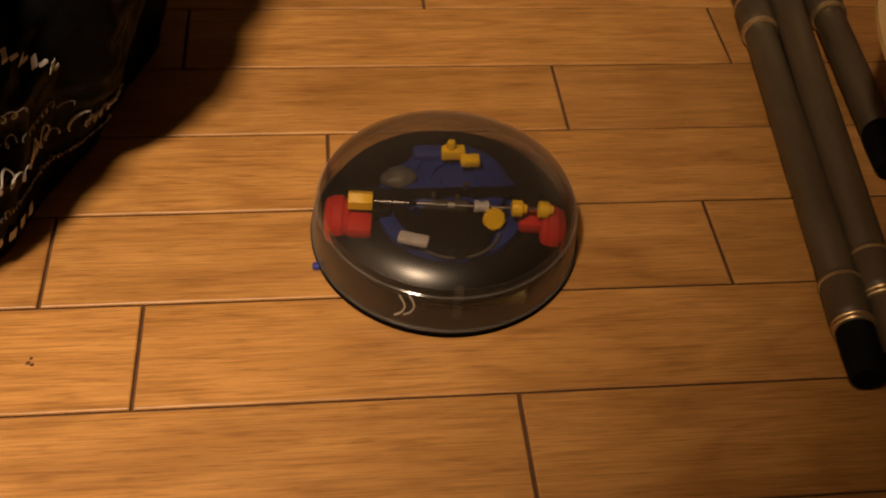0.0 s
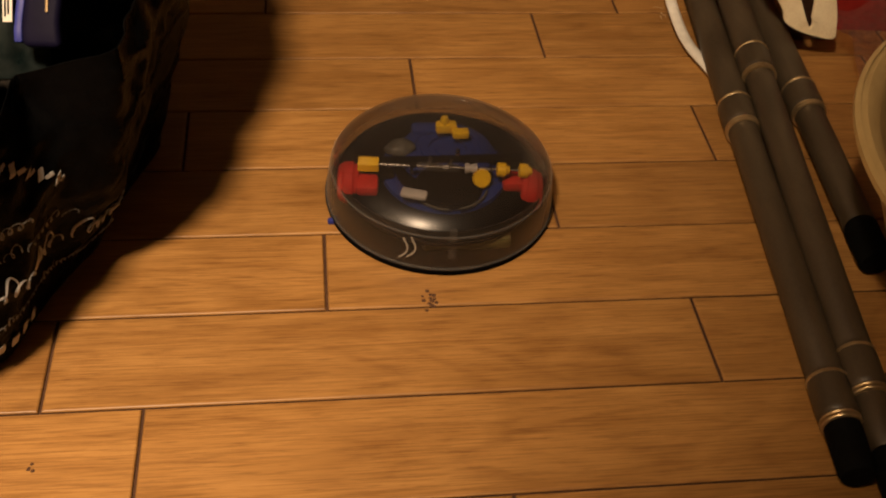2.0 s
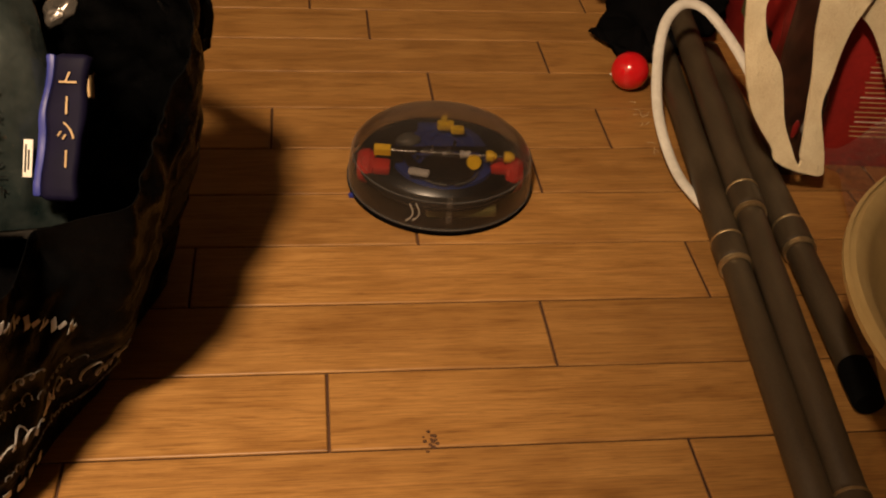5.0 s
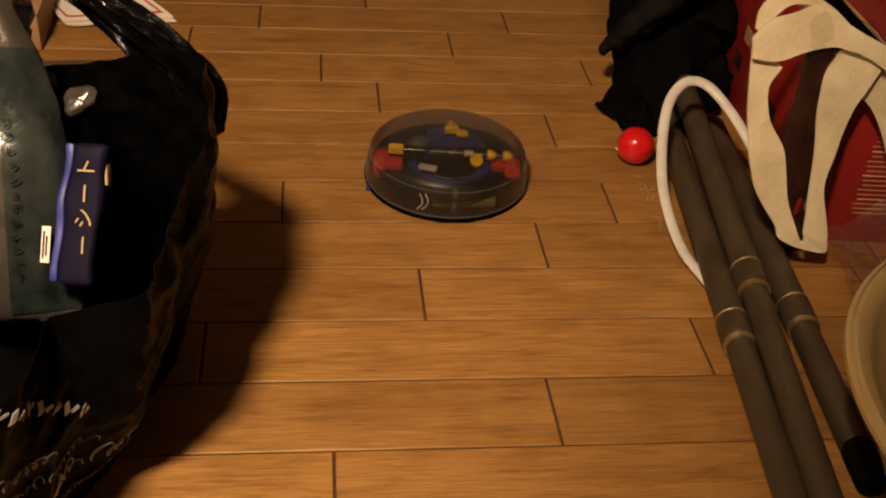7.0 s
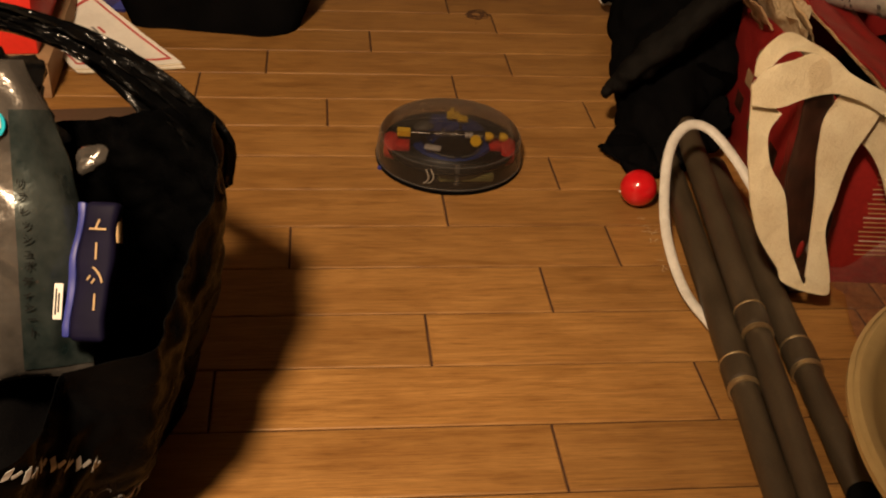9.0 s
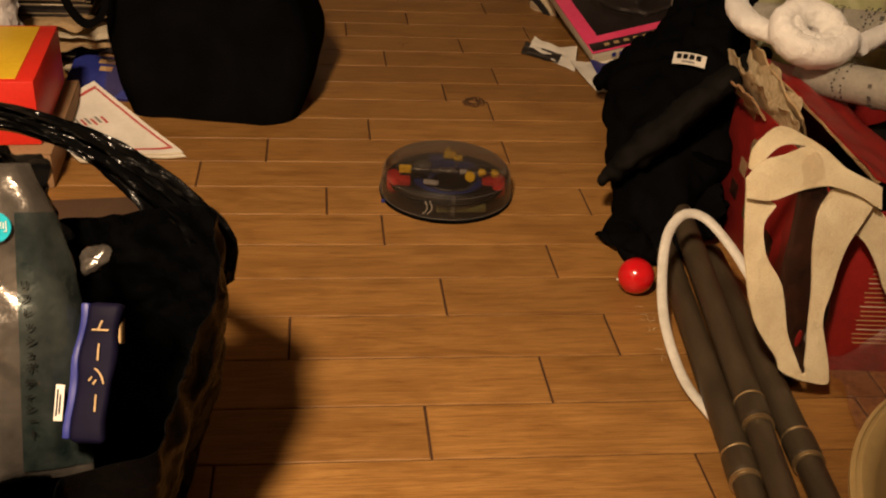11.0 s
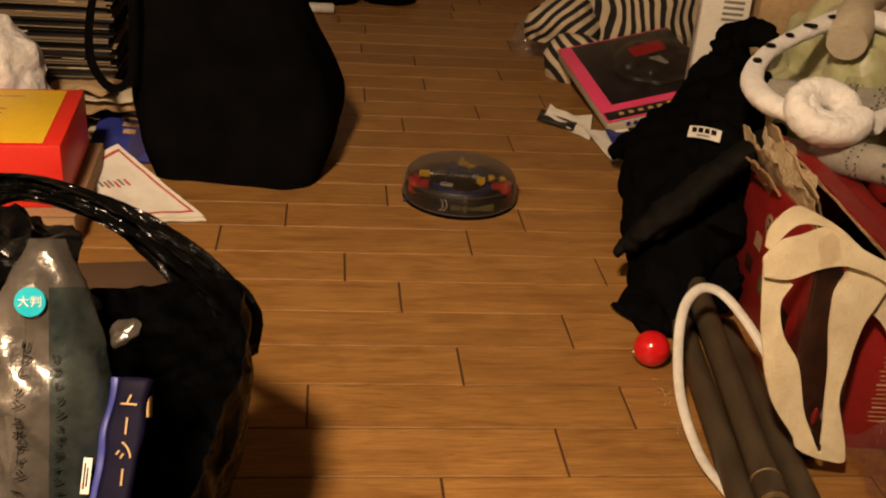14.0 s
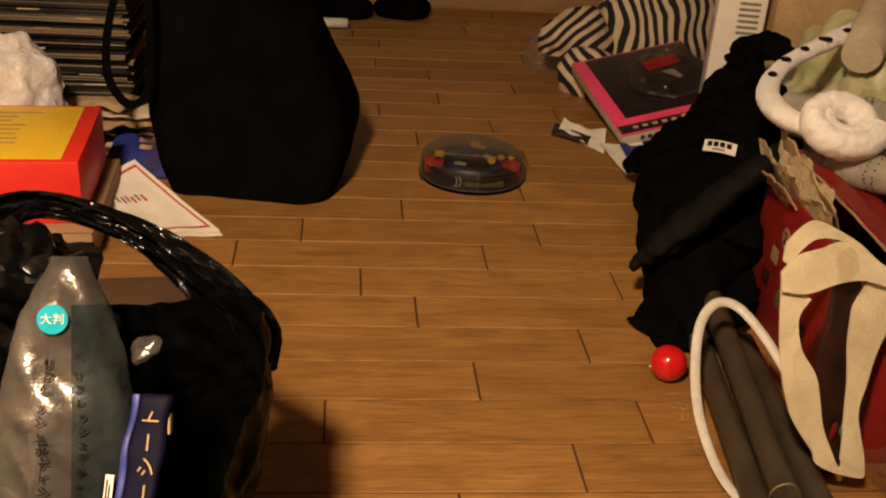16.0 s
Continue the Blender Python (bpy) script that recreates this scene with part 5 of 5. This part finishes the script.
def magazine_stack(x, y, layers, w, d, z=0.0):
    for i in range(layers):
        t = rnd.uniform(0.0022, 0.0062)
        m = thing("stacked_magazine", pose(x + rnd.uniform(-0.008, 0.008), y + rnd.uniform(-0.006, 0.006), z, 0, 0, rnd.uniform(-1.2, 1.2)), "magazine in a tall dark stack against the wall", "magazine", "stacked magazines")
        cover = rnd.choice(("cover_black", "cover_black", "black_abs", "cover_black", "navy_print", "carton", "cover_black"))
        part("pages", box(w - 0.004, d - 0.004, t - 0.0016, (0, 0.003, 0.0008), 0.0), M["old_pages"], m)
        part("cover", box(w, d, 0.0008, (0, 0, t - 0.0009), 0.0), M[cover], m)
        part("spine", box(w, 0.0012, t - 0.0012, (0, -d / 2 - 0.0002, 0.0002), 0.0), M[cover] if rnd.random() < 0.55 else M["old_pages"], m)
        if rnd.random() < 0.22:
            part("spine_label", box(rnd.uniform(0.02, 0.05), 0.0008, t * 0.5, (rnd.uniform(-0.06, 0.09), -d / 2 - 0.0012, t * 0.22), 0), M[rnd.choice(("paper", "gold_print", "paper_cream", "paper_tan"))], m)
        z += t + 0.0006
    return z


magazine_stack(-0.78, 1.97, 96, 0.31, 0.22)
magazine_stack(-1.12, 1.99, 60, 0.30, 0.22)

dvd = thing("blue_case", pose(-0.585, 1.765, 0.028, 26, 0, -10), "blue printed case with yellow lettering bars on papers", "case")
part("case", box(0.135, 0.15, 0.014, (0, 0, 0), 0.002), M["blue_print"], dvd)
for k in range(3):
    part("print_bar", box(0.05 - 0.012 * k, 0.012, 0.0008, (0.005, 0.04 - 0.02 * k, 0.0141), 0), M["gold_print"], dvd)
pl = thing("clear_sleeve", pose(-0.515, 1.755, 0), "clear plastic sleeve propped beside the case", "sleeve")
f = lambda u, v: Vector((-0.06 + 0.10 * u, 0.06 - 0.14 * v + 0.02 * math.sin(4 * u), 0.14 - 0.13 * v + 0.012 * noise.noise(Vector((u * 5, v * 5, 3)))))
part("film", sheet(f, 16, 16, 0.0008), M["bubble"], pl)
for k in range(7):
    s = thing("paper_wad", pose(-0.60 + 0.02 * (k % 3) - 0.012 * k, 1.815 + 0.008 * (k % 4), 0.008 + 0.016 * k, rnd.uniform(-4, 4), rnd.uniform(-6, 6), rnd.uniform(-25, 25)), "folded tan paper in a loose pile beside the magazines", "paper", "loose papers")
    part("leaf", sheet(lambda u, v, k=k: (-0.075 + 0.15 * u, -0.05 + 0.10 * v, 0.008 + 0.012 * noise.noise(Vector((u * 4, v * 4, k))) + 0.006 * u), 10, 8, 0.003), M[("paper_tan", "paper_cream", "paper", "cover_black", "paper_tan", "paper_cream", "paper_tan")[k]], s)


# Brown box behind the bag; its dark board colour holds the bag's shade.
low = thing("shaded_box", pose(-0.50, 1.03, 0, 0, 0, 6), "flat brown cardboard box behind the shopping bag, coloured dark as if in its shade", "box")
part("box_body", box(0.26, 0.30, 0.045, (0, 0, 0), 0.003), M["shaded_board"], low)
part("lid_flap", box(0.262, 0.10, 0.003, (0, -0.098, 0.0452), 0.001, turn=None), M["shaded_board"], low, "folded lid flap")
part("dark_bar", box(0.07, 0.014, 0.0015, (0.03, 0.04, 0.0452), 0.0004), M["ink"], low, "dark bar on the box")


def tote_bag():
    b = thing("tote_bag", pose(-0.345, 1.75, 0, 0, 0, -6), "tall black cloth tote bag standing on the floor", "bag")
    nu, rings = 96, []
    for j in range(40):
        v = j / 39
        z = 0.52 * v
        hw = 0.162 + 0.044 * math.sin(min(1, v * 3.0) * math.pi * 0.62) - 0.137 * v * v
        hd = 0.155 - 0.085 * v
        ring = []
        for i in range(nu):
            a = 2 * math.pi * i / nu
            c, s = math.cos(a), math.sin(a)
            x, y = -0.118 * v * v + hw * math.copysign(abs(c) ** (0.32 + 0.3 * v), c), hd * math.copysign(abs(s) ** (0.32 + 0.3 * v), s) + 0.06 * v
            slant = x - 0.085 + 0.30 * (z - 0.05)
            tent = max(0.0, 1 - abs(slant) / 0.075) * (1.0 if s < 0 else 0.0)
            q = Vector((x * 6, y * 6, z * 2.4))
            k = 0.034 * tent * (0.3 + v) + (0.45 - abs(noise.noise(q + Vector((7, 1, 2))))) * 0.045 * (0.25 + v) + noise.noise(Vector((x * 18, y * 18, z * 7))) * 0.007
            ring.append((x + c * k, y + s * k, max(0.0, z)))
        rings.append(ring)
    part("cloth_body", loft(rings, caps=(True, True)), M["cloth_black"], b)
    part("carry_strap", ribbon([(Vector(c), Vector(h)) for c, h in (((-0.215, -0.03, 0.52), (0.008, 0, 0.0)), ((-0.238, -0.085, 0.42), (0.007, 0.003, 0.002)), ((-0.262, -0.120, 0.31), (0.0075, 0.003, 0.002)), ((-0.262, -0.135, 0.225), (0.007, 0.002, 0.004)), ((-0.225, -0.145, 0.178), (0.002, 0.002, 0.008)), ((-0.188, -0.145, 0.205), (-0.005, 0, 0.006)), ((-0.180, -0.135, 0.30), (-0.007, 0, 0.0)), ((-0.185, -0.10, 0.40), (-0.007, 0, 0.0)), ((-0.180, -0.04, 0.52), (-0.007, 0, 0)))], 0.003), M["cloth_black"], b, "hanging black strap")
    return b


tote_bag()

tb = thing("white_tube", pose(-0.232, 2.93, 0.017, 0, 90, 0), "small white tube with a cap lying on the floor", "tube")
part("cap", lathe([(0.006, -0.03), (0.017, -0.03), (0.017, -0.012), (0.012, -0.010)], 20, caps=(True, True)), M["hose"], tb)
part("body", lathe([(0.012, -0.008), (0.0155, -0.006), (0.0155, 0.065), (0.013, 0.07)], 20, caps=(True, True)), M["hose"], tb)
for i, (x, y, s) in enumerate(((-0.20, 3.08, 1.0), (0.02, 3.12, 0.75), (-0.45, 3.0, 1.3))):
    sl = thing("slipper", pose(x, y, 0), "dark cloth slipper by the far wall", "slipper", "slippers")
    part("upper", heap((0.12 * s, 0.06, 0.05), 70 + i, 0.008, 14, 4), M["cloth_black"], sl)


# ---- floor boards ----
floor = thing("floor", pose(0, 0, 0), "worn golden brown wooden board floor with staggered joints", "floor", kind="structure")
part("subfloor", box(X1 - X0, Y1 - Y0, 0.05, ((X0 + X1) / 2, (Y0 + Y1) / 2, -0.0535), 0.0), M["joint"], floor, smooth=False)
# one known joint per row of boards; row 16 has its near edge at y = 0
JOINT = {-8: 0.061, -5: -0.084, -4: 0.187, -3: 0.0, -2: -0.26, -1: 0.115, 0: 0.201, 1: -0.054, 2: -0.247, 3: 0.088, 4: -0.139, 5: -0.049, 6: 0.211, 7: 0.029, 8: -0.193, 9: 0.143, 10: -0.022, 11: 0.297, 12: 0.102, 13: -0.132, 14: -0.366, 15: -0.284, 16: 0.007}
SECOND = {2: 0.201, 14: 0.209}
rnd = random.Random(21)


def plank(x0, x1, y0, y1):
    g, hgt = 0.0014, 0.012
    bm = bmesh.new()
    e = 0.0016
    lo = [(x0 + g, y0 + g * 0.7), (x1 - g, y0 + g * 0.7), (x1 - g, y1 - g * 0.7), (x0 + g, y1 - g * 0.7)]
    cx, cy = (x0 + x1) / 2, (y0 + y1) / 2
    ins = lambda p, k: (p[0] + (k if p[0] < cx else -k) - cx, p[1] + (k if p[1] < cy else -k) * 0.8 - cy)
    loft([[(*ins(p, 0), -hgt) for p in lo], [(*ins(p, 0), -e) for p in lo], [(*ins(p, e * 0.4), -e * 0.3) for p in lo], [(*ins(p, e), 0.0) for p in lo]], caps=(True, True), bm=bm)
    bm.normal_update()
    for f in bm.faces:
        f.material_index = 1 if abs(f.normal.z) < 0.3 else 0
    ob = part("plank", bm, M["wood"], floor, smooth=False)
    ob.data.materials.append(M["joint"])
    ob.location = (cx, cy, rnd.uniform(-0.0003, 0.0))


for row in range(-16, 42):
    y1, y0 = (17 - row) * ROW, (16 - row) * ROW
    y0, y1 = max(y0, Y0), min(y1, Y1)
    if y1 - y0 < 0.01:
        continue
    first = JOINT.get(row, rnd.uniform(-0.25, 0.25))
    cuts = [first]
    while cuts[-1] < X1 - 0.1:
        cuts.append(SECOND[row] if row in SECOND and len(cuts) == 1 else cuts[-1] + rnd.choice((0.45, 0.50, 0.57)))
    while cuts[0] > X0 + 0.1:
        cuts.insert(0, cuts[0] - rnd.choice((0.45, 0.50, 0.57)))
    cuts = [X0] + [c for c in cuts if X0 + 0.08 < c < X1 - 0.08] + [X1]
    for a, c in zip(cuts, cuts[1:]):
        plank(a, c, y0, y1)


# ---- marks on the boards ----
def mark_on_floor(x, y, sx, sy, seed, count, label, loops=0):
    m = thing("floor_stain", pose(x, y, 0), label, "stain", kind="structure")
    bm = bmesh.new()
    r = random.Random(seed)
    for i in range(count):
        a = lathe([(0.0003, 0.0006), (r.uniform(0.0005, 0.0012), 0.0005), (r.uniform(0.0014, 0.0024), 0.0)], 7)
        bmesh.ops.translate(a, vec=(r.gauss(0, sx), r.gauss(0, sy), 0.0), verts=a.verts)
        joined(bm, a)
    for i in range(loops):
        pts = [(sx * 2 * math.cos(k * 1.7 + i) * r.uniform(0.2, 1.1), sy * 2 * math.sin(k * 1.7 + i) * r.uniform(0.2, 1.1), 0.0003) for k in range(12)]
        tube(pts, 0.0011, 5, 5, bm=bm, flat=0.3)
    part("mark", bm, M["joint"], m)


mark_on_floor(-0.037, 0.311, 0.005, 0.009, 1, 15, "faint dark scuffed speckle on the boards")
mark_on_floor(0.172, 1.713, 0.014, 0.016, 2, 6, "brown scribbled ring stain on the boards", 3)
mark_on_floor(0.049, 2.072, 0.006, 0.009, 3, 8, "small dark scratch on the boards")
mark_on_floor(-0.364, 0.148, 0.0015, 0.002, 4, 4, "small dark knot in the boards")


def dust(x, y, seed, count, reach):
    d = thing("dust_tuft", pose(x, y, 0), "pale fluff and fibres on the boards by the hose", "dust")
    r = random.Random(seed)
    bm = bmesh.new()
    for i in range(count):
        a, ln = r.uniform(0, 2 * math.pi), r.uniform(0.4, 1.0) * reach
        c = Vector((r.gauss(0, reach * 0.5), r.gauss(0, reach), 0.0009))
        w = Vector((math.cos(a), math.sin(a), 0)) * ln
        tube([c - w / 2, c + Vector((r.uniform(-0.2, 0.2) * ln, r.uniform(-0.2, 0.2) * ln, 0.0006)), c + w / 2], 0.00035, 4, 4, bm=bm)
    part("fibre", bm, M["liner_paper"], d)


dust(0.318, 0.895, 5, 9, 0.012)
dust(0.322, 0.800, 6, 7, 0.014)


# ---- what moves: the robot drives off along the boards ----
def motions():
    v = 0.0929
    side = ((0, 0.0), (2, 0.0205), (4, 0.041), (6.5, 0.0645), (8, 0.0755), (10.5, 0.097), (12, 0.110), (14, 0.1255), (16, 0.140))
    rows = []
    for k in range(33):
        t = 0.5 * k
        a, b = next((p, q) for p, q in zip(side, side[1:]) if t <= q[0])
        x = a[1] + (b[1] - a[1]) * (t - a[0]) / (b[0] - a[0])
        rows.append((t, pose(-0.0345 + x, 0.2700 + v * t, 0.0, 0, 0, 0.5 * math.sin(t * 0.8))))
    walk(robot, rows)
    for wheel in robot_wheels:
        rest = wheel.matrix_local.copy()
        walk(wheel, [(t / 4, rest @ Matrix.Rotation(v * t / 4 / 0.0240, 4, "Z")) for t in range(65)])


motions()
